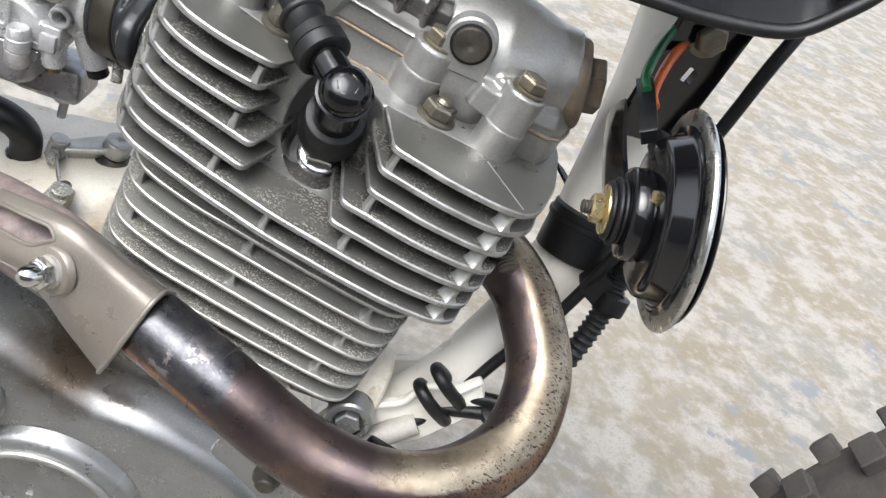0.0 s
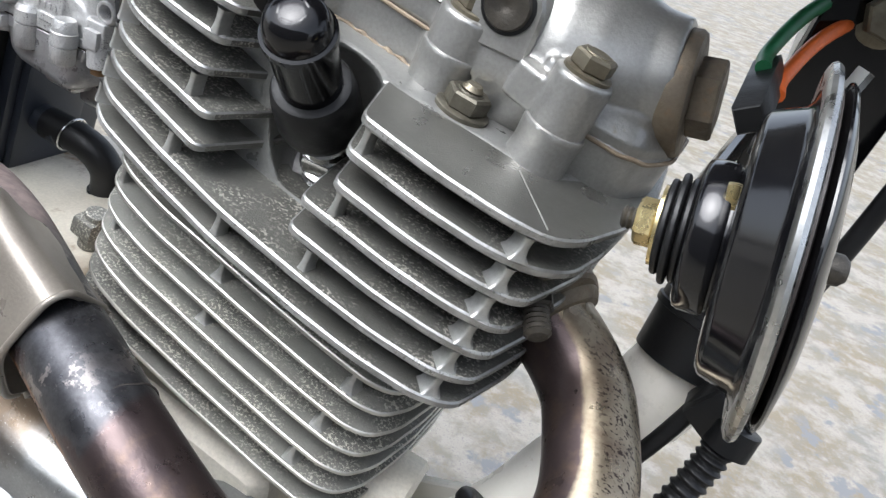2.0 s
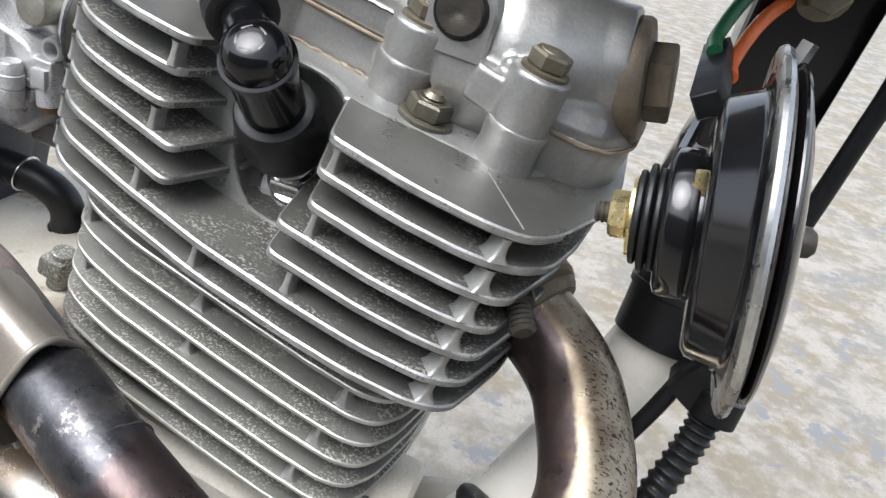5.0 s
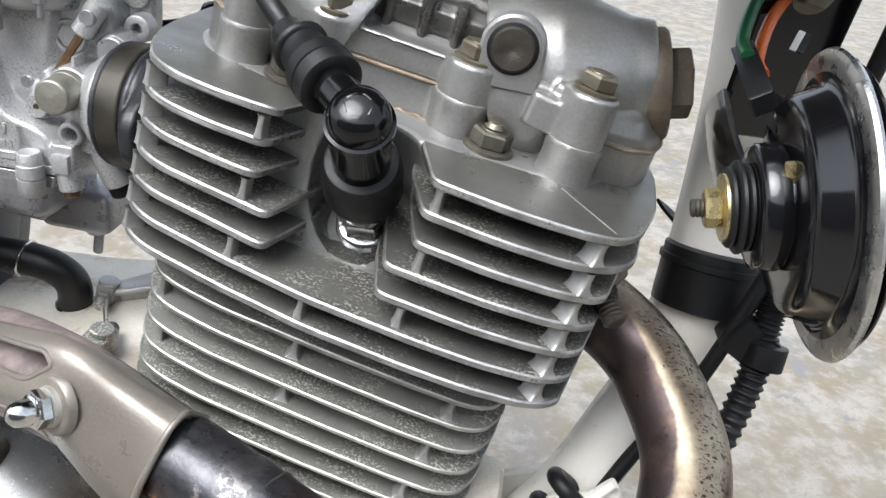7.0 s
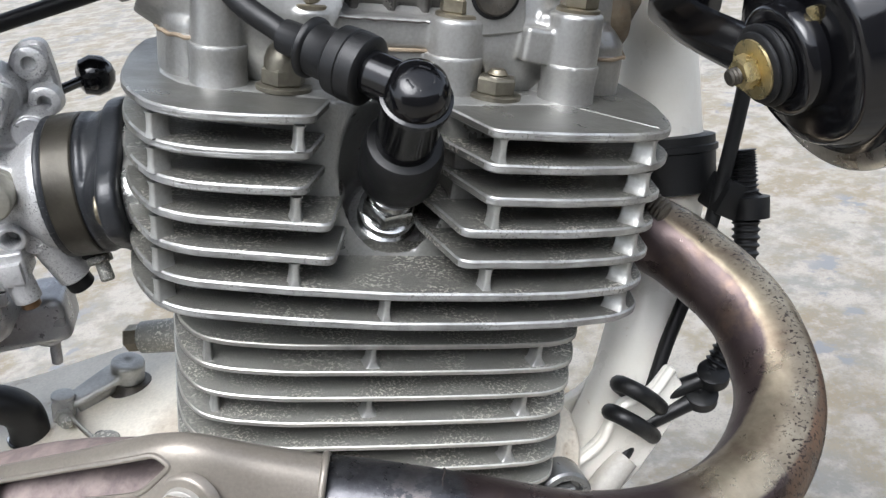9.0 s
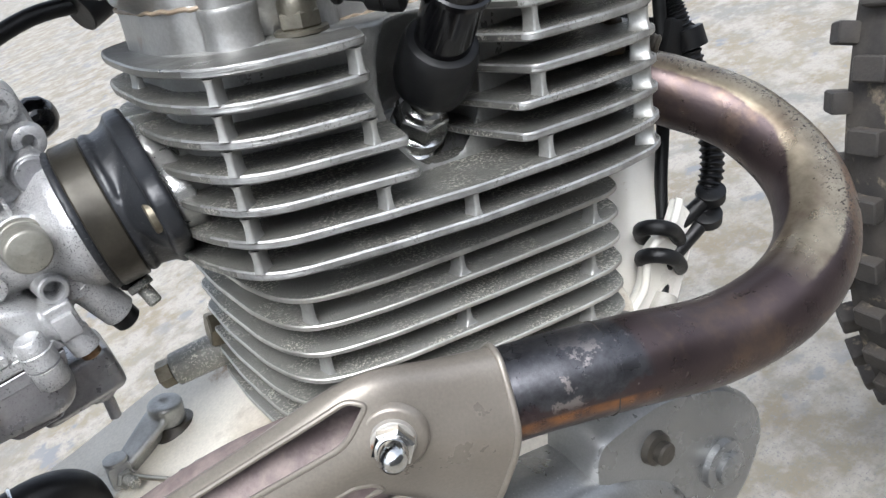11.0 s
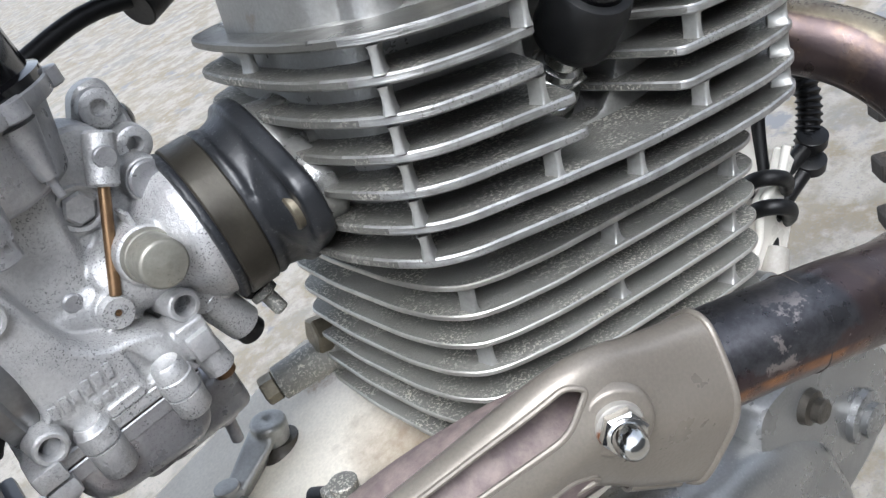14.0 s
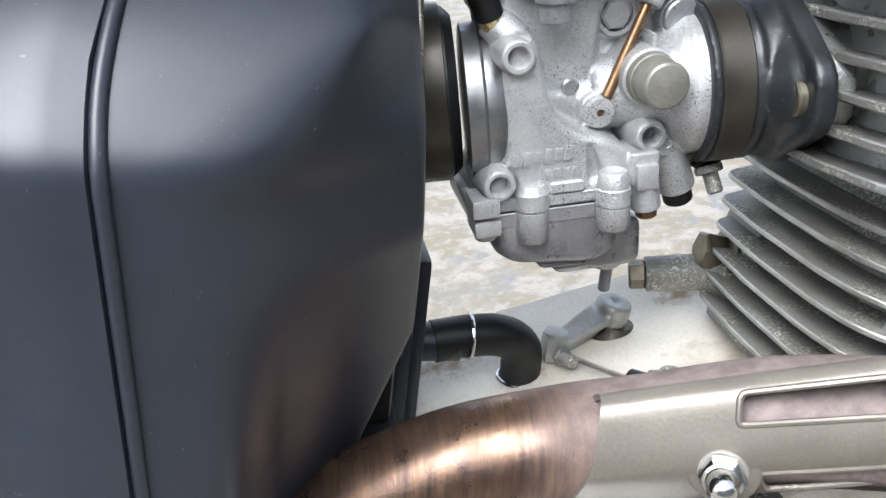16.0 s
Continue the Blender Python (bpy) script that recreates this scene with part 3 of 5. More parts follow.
tube(bm, [(x, -31.7 + 0.2 * math.sin(x), 88.6 + rng.uniform(-0.2, 0.2)) for x in range(-36, 10, 2)], 0.35, 6, 2)
part("parting_line", bm, M_GASKET, cover)
bm = B()
prism(bm, rounded([(-37, -20), (24, -20), (24, 34), (-37, 34)], 8), 89, 104, 4)
rod(bm, (-30, -6, 101), (22, -6, 101), 9, bevel=2)
for x in (-27, -16, -3, 9):
    box(bm, (x, -18, 97), (3.4, 8, 16), 1.4)
part("shaft_tunnel", cast(bm, 0.9, 2), M_TUNNEL, cover)
for s in (1, -1):
    ax = Vector((s * AX.x, 0, AX.z))
    bm = B()
    at = (79, -2, 96.6) if s > 0 else (-82, -2, 104)
    lathe(bm, at, ax, [(-1, 19), (0.8, 20.4), (5.6, 20.4), (7.0, 19.4), (7.4, 17.5), (7.2, 13), (7.6, 12)], 44)
    hexagon(bm, at, ax, 22, 7, 15.5, 22)
    part("valve_cap", bm, M_RUSTY if s > 0 else M_TUNNEL, cover, "grimy threaded valve inspection cap" if s > 0 else "grey threaded valve inspection cap")


def flange_bolt(parent, p, axis, flats=12, washer=9.5, mat=None, h=7, spin=10):
    b = B()
    lathe(b, p, axis, [(0, washer - 0.5), (0.4, washer), (1.6, washer), (2, washer - 0.6)], 28)
    hexagon(b, p, axis, flats, 1.8, 2 + h, spin)
    lathe(b, p, axis, [(1.8 + h, flats * 0.36), (2.4 + h, flats * 0.34), (2.2 + h, flats * 0.2)], 20)
    return part("bolt", b, mat or M_BOLT, parent)


for x, y, z0, z1, r in BOSSES:
    flange_bolt(cover, (x, y, z1 - 0.6), (0, 0, 1), 11.5, 7.6, h=5, spin=25)
UP = Matrix.Translation((28.5, -26, 100)) @ Matrix.Rotation(radians(90), 4, "X") @ Matrix.Rotation(radians(8), 4, "Z")
bm = B()
prism(bm, [(11 * math.cos(math.pi * k / 12), 11 * math.sin(math.pi * k / 12)) for k in range(13)] + [(-11, -8), (-8, -14), (10, -14), (11, -8)], 0, 10, 1.0, UP)
part("shaft_plate", bm, M_COVER, cover)
bm = B()
lathe(bm, (28.5, -35.6, 100), (0, -1, 0), [(0, 8.6), (0.8, 8.6), (1.0, 8.2)], 32)
part("oil_seal", bm, M_RUBBER, cover)
bm = B()
lathe(bm, (28.5, -36, 100), (0, -1, 0), [(0, 7.4), (1.2, 7.4), (2, 6.8), (2.1, 2), (1.6, 1.2), (1.6, 0)], 28)
part("shaft_bolt", bm, M_STUD, cover)
bm = B()
lathe(bm, (-31, -24, 103), (0, -1, 0), [(-6, 8.4), (6, 8.4), (7.4, 7.6), (7.8, 6)], 32)
part("shaft_plug", bm, M_RUBBER, cover, "black rubber shaft plug")
bm = B()
rod(bm, (24, -10, 96), (20, -4, 140), 5)
part("oil_pipe", bm, M_COVER, cover)

bm = B()
rod(bm, (58.4, -50.8, 65.8), (76.4, -73.2, 65.75), 0.22, bevel=0.05, seg=8)
part("casting_line", bm, M_WEB, head)
rng = random.Random(4)
bm = B()
tube(bm, [(x, -31.4 + rng.uniform(-0.7, 0.7), 65.9 + rng.uniform(-0.3, 0.4)) for x in range(-34, 27, 2)], lambda u: 0.75 + 0.25 * math.sin(u * 71), 8, 3)
part("sealant_bead", bm, M_SEAL, cover, "uneven bead of grey sealant")
# head nuts
for p, dome in (((31.6, -38.6, 65.6), False), ((-40, -37, 65.6), True)):
    nut = thing("head_nut", "aged zinc head nut with washer on the top fin" if not dome else "domed zinc acorn nut on the top fin", "nut", "head nuts")
    flange_bolt(nut, p, (0, 0, 1), 12.6, 9.0, M_HEADNUT, 5.6)
    b = B()
    if dome:
        lathe(b, p, (0, 0, 1), [(6.6, 6.4), (10, 6.4), (13, 5.4), (15.5, 3.2), (16.5, 0)], 28)
        part("dome", b, M_HEADNUT, nut)
    else:
        threads(b, p, (0, 0, 1), 3.6, 6.6, 10)
        part("stud", b, M_BOLT, nut)

# ---- spark plug and cap ----
plug = thing("spark_plug", "bright plated spark plug under a glossy black elbow cap", "spark plug")
bm = B()
lathe(bm, SEAT, PA, [(-8, 19), (2, 17), (4, 15.5), (5, 14), (4, 11)], 36)
part("plug_seat", bm, M_EDGE, plug)
bm = B()
lathe(bm, SEAT, PA, [(3, 9), (3.6, 11), (5.4, 11), (6, 9.6), (9, 9.2), (9.6, 10.6), (12, 10.6), (12.6, 9)], 32)
hexagon(bm, SEAT, PA, 17.5, 11, 21, 15)
lathe(bm, SEAT, PA, [(20.6, 8), (24, 7.6), (25, 6), (44, 5)], 28)
part("plug_body", bm, M_ZINC, plug)
bm = B()
lathe(bm, SEAT, PA, [(56, 9.4), (78, 9.8), (78.4, 10.8), (80.4, 10.8), (80.8, 9.8), (84, 9.4), (87, 8.2), (88.8, 5.6), (89.4, 2.6), (89.5, 0)], 40)
BEND = SEAT + PA * 82
ARM = Vector((-0.72, 0.66, 0.18)).normalized()
rod(bm, BEND, BEND + ARM * 26, 6.8, bevel=0.6)
cap = part("cap_body", bm, M_GLOSS, plug, "glossy black elbow cap")
bm = B()
lathe(bm, SEAT, PA, [(33, 8), (33.5, 10.8), (35, 12.6), (39, 13.6), (50, 13.4), (54.6, 12.6), (56, 11.8), (56.6, 10.2)], 40)
part("rubber_skirt", bm, M_RUBBER, cap)
bm = B()
lathe(bm, BEND + ARM * 16, ARM, [(0, 6.8), (0.15, 9.6), (0.8, 10.4), (5.2, 10.7), (5.5, 10.2), (6.1, 10.2), (6.4, 10.6), (10.8, 10.3), (11.4, 9.7), (12, 8.6), (13, 8), (19.2, 7.9), (19.6, 8.8), (20.2, 9.2), (21.4, 9.2), (22, 8.6), (22.2, 6), (24, 5.4), (31, 5.2)], 40)
part("cable_boot", bm, M_RUBBER, cap)
TOP = frame_to(SEAT + PA * 88.6, PA)
for k in range(5):
    bm = B()
    box(bm, Vector((0, 0, 0)), (1.0, 3.4, 1.6), 0.3, TOP @ Matrix.Translation((3.8 * math.cos(k * 1.25), 3.8 * math.sin(k * 1.25), -0.2)) @ Matrix.Rotation(k * 1.25, 4, "Z"))
    part("moulded_mark", bm, M_GLOSS, cap)
bm = B()
e0 = BEND + ARM * 46
tube(bm, [e0, e0 + ARM * 25 + Vector((0, 0, 8)), e0 + ARM * 60 + Vector((10, 30, 30)), e0 + ARM * 80 + Vector((30, 70, 60))], 3.6, 14)
part("ignition_cable", bm, M_RUBBER, cap)

# ---- exhaust pipe ----
exhaust = thing("exhaust_pipe", "heat-tinted purple and straw steel exhaust pipe", "exhaust pipe")
PIPE = [(66, -19, 26), (86.1, -25.2, 18.4), (106.8, -32.4, 11.4), (119.5, -46, 5.6), (131.4, -72.5, -6), (128.3, -101.9, -23.6), (106.9, -123.6, -38.2), (79, -131.2, -47.8), (47, -127, -52.4), (11.4, -119.8, -47.5), (-25, -106.6, -46.9), (-61, -91.2, -51.7), (-106, -71, -62), (-140, -55, -78), (-165, -46, -88), (-200, -40, -102), (-240, -36, -130), (-300, -30, -190)]
bm = B()
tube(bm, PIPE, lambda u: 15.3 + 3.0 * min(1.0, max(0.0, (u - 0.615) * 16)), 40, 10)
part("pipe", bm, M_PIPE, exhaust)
bm = B()
jm = frame_to((1.5, -116.2, -47.2), (1, -0.36, -0.02))
tube(bm, [jm @ Vector((15.35 * math.cos(a * math.pi / 20), 15.35 * math.sin(a * math.pi / 20), 0.25 * math.sin(a * 1.7))) for a in range(41)], 0.4, 8, 1)
part("weld_seam", bm, M_GASKET, exhaust)
bm = B()
FC, FA = Vector((84, -24, 17)), Vector((0.9, -0.38, -0.25)).normalized()
fx = Vector((2.5, -37, 20))
fx = (fx - FA * fx.dot(FA)).normalized()
FM = Matrix.Translation(FC) @ Matrix((fx, FA.cross(fx), FA)).transposed().to_4x4()
prism(bm, rounded([(-44, -8), (-14, -22), (14, -22), (44, -8), (44, 8), (14, 22), (-14, 22), (-44, 8)], 8), -3, 4, 1.2, FM)
lathe(bm, FC, FA, [(3, 21), (6, 20.6), (8, 19), (8.4, 16.4)], 40)
part("port_flange", bm, M_RUSTY, exhaust, "heat-browned steel port flange")
b = B()
hexagon(b, (83, -57, 38), (0.55, -0.75, -0.35), 10, -3, 4, 10)
threads(b, (83, -57, 38), (0.55, -0.75, -0.35), 4.2, 3, 13, 1.6)
part("flange_stud", b, M_STUD, exhaust)

# ---- heat shield ----
shield = thing("heat_shield", "champagne-grey pressed steel heat shield with slots on the exhaust pipe", "heat shield")
def shifted(sec, d):
    return [tuple(a + b for a, b in zip(p, d)) for p in sec]


FRONT_SEC = [(-28, -88, -42), (-30, -97, -33), (-31.5, -105, -27), (-33.5, -113, -28.5), (-35.5, -120, -36), (-37, -123.5, -50), (-39, -120, -68), (-41, -111, -80), (-41, -102, -84)]
MID_SEC = [(-73, -80, -36), (-74, -90, -26), (-75.5, -98, -19.5), (-77, -104, -22), (-78.5, -109, -30), (-79, -110.5, -40), (-80, -108, -52), (-81, -101, -60), (-81, -92, -64)]
SECTIONS = [FRONT_SEC, [tuple(0.55 * a + 0.45 * b for a, b in zip(p, q)) for p, q in zip(FRONT_SEC, MID_SEC)], MID_SEC, shifted(MID_SEC, (-30, 15, -15)), shifted(MID_SEC, (-59, 30, -30)), shifted(MID_SEC, (-84, 40, -41))]


def creased(sec, n=50, soft=8):
    """A folded section: straight panels between its corners, with softly rounded folds."""
    c = [Vector(sec[k]) for k in (0, 2, 3, 5, 7, 8)]
    pts = [c[min(int(u), 4)].lerp(c[min(int(u), 4) + 1], u - min(int(u), 4)) for u in (5 * k / n for k in range(n + 1))]
    for _ in range(soft):
        pts = pts[:1] + [(a + b * 2 + d) / 4 for a, b, d in zip(pts, pts[1:], pts[2:])] + pts[-1:]
    return pts


across = [creased(sec) for sec in SECTIONS]
along = [smooth_path(col, 6) for col in zip(*across)]
bm = B()
sheet(bm, along)
bmesh.ops.recalc_face_normals(bm, faces=bm.faces)
if sum(f.normal.y for f in bm.faces) > 0:
    bmesh.ops.reverse_faces(bm, faces=bm.faces)
bmesh.ops.solidify(bm, geom=bm.faces[:], thickness=1.8)
N1, N2 = Vector((-75.8, -110.5, -38.4)), Vector((-137.5, -79, -68.6))
SD = (N2 - N1).normalized()
SU = Vector((0.08, 0.1, 1)).cross(SD).cross(SD)
SU = (SU if SU.z > 0 else -SU).normalized()
SO = SD.cross(SU)
SO = SO if SO.y < 0 else -SO
SM = Matrix.Translation(N1) @ Matrix((SD, SU, SO)).transposed().to_4x4()
from mathutils.bvhtree import BVHTree

skin = BVHTree.FromBMesh(bm)
SLOT_A = rounded([(-3, 12.5), (1, 16.6), (62, 16), (64, 8), (8, 6.5)], [2, 2.5, 2, 2, 4])
SLOT_B = rounded([(15, -7.5), (62, -6), (61, -13), (10, -15), (10, -11.5)], 1.8)
slots = B()
prism(slots, SLOT_A, -30, 30, 0, SM)
prism(slots, SLOT_B, -30, 30, 0, SM)
bm = cut(bm, slots)
part("shield_shell", bm, M_SHIELD, shield)
bm = B()
tube(bm, [p + Vector((-0.2, 0.3, 0)) for p in across[0][2:-1:3]], 1.2, 10, 3)
part("rolled_rim", bm, M_SHIELD, shield)


def slot_lip(pts):
    """The rolled edge round a slot, laid on the shell."""
    loop = []
    for k, (x, y) in enumerate(pts):
        x2, y2 = pts[(k + 1) % len(pts)]
        steps = max(1, int(math.hypot(x2 - x, y2 - y) / 4))
        for u in range(steps):
            p = SM @ Vector((x + (x2 - x) * u / steps, y + (y2 - y) * u / steps, 40))
            at = skin.ray_cast(p, -SO)[0]
            if at is not None:
                loop.append(at + SO * -0.3)
    return tube(B(), loop + loop[:1], 0.95, 8, 1, False)


part("slot_lip", slot_lip(SLOT_A), M_SHIELD, shield)
part("slot_lip", slot_lip(SLOT_B), M_SHIELD, shield)


def cap_nut(p):
    b = B()
    lathe(b, p, SO, [(-2.5, 7.2), (0, 6.6), (0.9, 6.4), (1.1, 6)], 28)
    part("washer", b, M_WASH, shield, "zinc washer with rust spots")
    b = B()
    hexagon(b, p, SO, 11, 1.0, 5.6, 8, 0.9)
    lathe(b, p, SO, [(5.2, 5.2), (5.8, 5.2), (6.2, 4.4), (9, 4.3), (11.4, 3.6), (12.8, 2), (13.2, 0)], 24)
    part("cap_nut", b, M_ZINC, shield, "bright domed cap nut")


for nut_at in (N1 - SD * 3.6, N2 - SD * 5.5 - SU * 4):
    bm = B()
    lathe(bm, nut_at - SO * 1.6, SO, [(-2, 10.5), (0.2, 9.8), (0.7, 9.2), (0.9, 8.6), (0.9, 0)], 44)
    part("pressed_boss", bm, M_SHIELD, shield)
    cap_nut(nut_at)
# rolled corner at the lower front edge
CURL = Vector(FRONT_SEC[8]) + Vector((1, 3, -1))
along_lip = (Vector(MID_SEC[8]) - Vector(FRONT_SEC[8])).normalized()
cu = along_lip.cross(Vector((0, -1, 0))).normalized()
cv = along_lip.cross(cu)
bm = B()
sheet(bm, [[CURL + along_lip * (k * 4 - 1) + cu * (math.cos(a * 0.35) * (5.2 - 0.2 * a)) + cv * (math.sin(a * 0.35) * (5.2 - 0.2 * a)) for a in range(20)] for k in range(6)])
bmesh.ops.recalc_face_normals(bm, faces=bm.faces)
bmesh.ops.solidify(bm, geom=bm.faces[:], thickness=1.0)
part("rolled_corner", bm, M_SHIELD, shield)

# ---- crankcase ----
XZ = Matrix.Rotation(radians(90), 4, "X")
case = thing("crankcase", "dusty grey aluminium crankcase under the cylinder", "crankcase")
bm = B()
pillow(bm, rounded([(40, -92), (-64, -93), (-80, -100), (-150, -124), (-210, -138), (-280, -170), (-280, -520), (60, -520), (110, -300), (60, -200), (44, -130)], 10), [(6, -112), (0, -106), (0, 56), (6, 62)], XZ)
part("case_casting", bm, M_CASTOP, case)
bm = B()
pillow(bm, rounded([(20, -112), (60, -108), (100, -122), (122, -142), (126, -162), (112, -188), (80, -200), (20, -200)], 12), [(0, 50), (0, 74), (2, 79), (6, 80)], XZ)
part("front_lug", bm, M_CASE, case).location = (-0.0024, -0.0107, 0.0077)
for p in ((93, -78, -160), (52, -78, -128)):
    bm = B()
    r = 13 if p[0] > 60 else 8
    lathe(bm, p, (0, -1, 0), [(0, r), (5, r - 1), (6, r - 3)], 32)
    lathe(bm, (p[0], p[1] - 6, p[2]), (0, -1, 0), [(0, r * 0.62), (3, r * 0.62), (3.8, r * 0.5)], 24)
    part("case_bolt", bm, M_CASE if r > 10 else M_STUD, case).location = (-0.0024, -0.0107, 0.0077)
clutch = thing("clutch_cover", "silver-grey painted clutch cover with oil filler cap", "engine cover")
bm = B()
pillow(bm, rounded([(-210, -128), (-150, -112), (-118, -98), (-80, -104), (-44, -116), (-10, -112), (30, -118), (66, -140), (90, -190), (60, -300), (-210, -300)], 16), [(0, 50), (0, 72), (2, 82), (5, 89), (9, 94), (14, 97)], XZ)
part("cover_body", bm, M_CLUTCH, clutch)
bm = B()
lathe(bm, (-40, -92, -194), (0, -1, 0), [(0, 52), (4, 50), (9, 49), (12, 47), (14, 43), (14.5, 38), (13, 36), (13, 0)], 64)
part("filter_cover", bm, M_CASE, clutch)
bm = B()
for a0, a1 in ((35, 150),):
    ring = [(-40 + 41 * math.cos(radians(a)), -107, -194 + 41 * math.sin(radians(a))) for a in range(a0, a1, 5)]
    tube(bm, ring, 2.2, 10, 1)
part("filter_rib", bm, M_COVER, clutch)
bm = B()
lathe(bm, (-86, -94, -204), (0, -1, 0), [(0, 9), (8, 8), (10, 6)], 28)
hexagon(bm, (-86, -104, -204), (0, -1, 0), 9, 0, 5, 5)
part("filter_bolt", bm, M_CASE, clutch)
OA = Vector((-0.12, -0.93, 0.3)).normalized()
OP = Vector((-97, -94, -145))
bm = B()
lathe(bm, OP, OA, [(-6, 24), (0, 24), (1, 23), (6, 23), (8, 22), (9, 20.5)], 48)
rise = (Vector((0, 0, 1)) - OA * OA.z).normalized()
side = rise.cross(OA)
OW = Matrix.Translation(OP + OA * 9) @ Matrix((side, rise, OA)).transposed().to_4x4()
OW = OW @ Matrix.Rotation(radians(26), 4, "Z")
prism(bm, rounded([(-21, 1), (21, 1), (19.6, 8.5), (-19.6, 8.5)], 2), -1, 4.6, 1.4, OW)
fill = part("oil_filler_cap", bm, M_COVER, clutch, "silver oil filler cap with grip bar")
bm = lettering("10W-40", 7, 0.5)
bm.transform(OW @ Matrix.Translation((0, -6, 0.2)))
part("oil_grade", bm, M_CASE, fill)
for k, ch in enumerate("OIL FILTER"):
    if ch != " ":
        a = radians(150 - 12.5 * k)
        bm = lettering(ch, 9, 0.6)
        bm.transform(Matrix.Translation((-42 + 27 * math.cos(a), -105.2, -216 + 27 * math.sin(a))) @ Matrix.Rotation(radians(90), 4, "X") @ Matrix.Rotation(a - math.pi / 2, 4, "Z"))
        part("raised_letter", bm, M_COVER, clutch)
for k in range(3):
    bm = B()
    box(bm, (-136 + 5 * k, -97.2, -187 + 0.6 * k), (3, 1.2, 9), 0.4, Matrix.Rotation(radians(-8), 4, "Y"))
    part("raised_bar", bm, M_COVER, clutch)
for dx, dz, w, h in ((-6, 0, 2.4, 18), (6, 0, 2.4, 18), (0, 8, 14, 2.4), (1, -4, 8, 2.4)):
    bm = B()
    box(bm, (-106 + dx, -97.2, -250 + dz), (w, 1.4, h), 0.4, Matrix.Rotation(radians(-14), 4, "Y"))
    part("raised_bar", bm, M_COVER, clutch)
bm = B()
hexagon(bm, (-112, -84, -101), (0, -0.8, 0.5), 9, 0, 6, 5)
lathe(bm, (-112, -84, -101), (0, -0.8, 0.5), [(-8, 9), (0, 8), (0.5, 7)], 24)
part("cover_bolt", bm, M_STUD, clutch)

# ---- intake boot ----
IA = Vector((-118, 16, -23)).normalized()
I0 = Vector((-76, 7, 28))
IM = Matrix.Translation(I0) @ Matrix((Vector((0, 0, 1)).cross(IA).normalized(), IA.cross(Vector((0, 0, 1)).cross(IA)).normalized(), IA)).transposed().to_4x4()
stub = thing("intake_port", "bright cast intake port of the cylinder head", "intake port", m=ENG @ Matrix.Translation((0.001, 0, -0.0054)))
bm = B()
lathe(bm, I0, IA, [(-30, 36), (-18, 32), (-8, 27), (0, 24.5), (4, 24), (8, 25), (12, 26), (12.3, 25)], 40)
prism(bm, rounded([(-36, -9), (0, -24), (36, -9), (36, 9), (0, 24), (-36, 9)], 9), 4, 12, 0.8, IM)
box(bm, I0 + IA * -4 + Vector((0, -22, 0)), (26, 16, 20), 3)
part("port_casting", cast(bm, 0.9, 5), M_PORT, stub)
intake = thing("intake_boot", "black rubber intake boot with brown steel clamp band", "intake boot", m=ENG @ Matrix.Translation((0.001, 0, -0.0054)))
bm = B()
prism(bm, rounded([(-42, -8), (-8, -29), (8, -29), (42, -8), (42, 9), (8, 30), (-8, 30), (-42, 9)], 10), 12, 19, 1.2, IM)
pillow(bm, rounded([(-36, -8), (-8, -28), (8, -28), (36, -8), (36, 9), (8, 29), (-8, 29), (-36, 9)], 12), [(0, 18), (3, 22), (9, 27)], IM)
lathe(bm, I0, IA, [(17, 27.5), (21, 26.6), (26, 25.4), (26.8, 26.6), (28.6, 26.6), (29, 25.4), (40.4, 25.4), (40.8, 26.6), (42.6, 26.6), (43, 24.4)], 56)
part("boot", cast(bm, 0.9, 2), M_BOOT, intake)
for sx in (-31, 31):
    bm = B()
    p = IM @ Vector((sx, 0, 19))
    lathe(bm, p, IA, [(0, 6), (2, 6), (2.6, 5.4), (2.4, 3), (2, 0)], 28)
    part("flange_bolt", bm, M_BOLT, intake)
bm = B()
lathe(bm, I0, IA, [(29.4, 25), (29.6, 26.2), (30.2, 26.7), (39.4, 26.7), (40, 26.2), (40.2, 25)], 56)
part("clamp_band", bm, M_BAND, intake, "brown zinc clamp band")
bm = B()
q = Vector((-107, 12, -6))
box(bm, q, (9, 10, 7), 1.4, Matrix.Rotation(radians(20), 4, "Y"))
box(bm, q + Vector((-4, -1, 5)), (12, 4, 8), 1.0, Matrix.Rotation(radians(20), 4, "Y"))
part("clamp_ear", bm, M_RUBBER, intake)
bm = B()
rod(bm, q + Vector((1.5, -3, -2)), q + Vector((4.5, -7, -10)), 2.7, bevel=0.8)
lathe(bm, q + Vector((1, -3, -1)), (0.3, -0.4, -0.86), [(0, 4.4), (0.4, 4.8), (2.6, 4.8), (3, 4.2)], 24)
part("clamp_screw", bm, M_BARREL, intake)

# ---- carburettor ----
carb = thing("carburettor", "cast alloy carburettor with float bowl and brass rod", "carburettor", m=ENG @ Matrix.Translation((0.001, 0, -0.0054)))
CM = Matrix.Translation((-158, 12.4, 10)) @ Matrix.Rotation(radians(-10), 4, "Y")
CF = CM @ XZ


def cp(u, w, y=0.0):
    """A place on the carburettor: forward, up, and depth in the engine's y."""
    return CM @ Vector((u, y - 10, w))


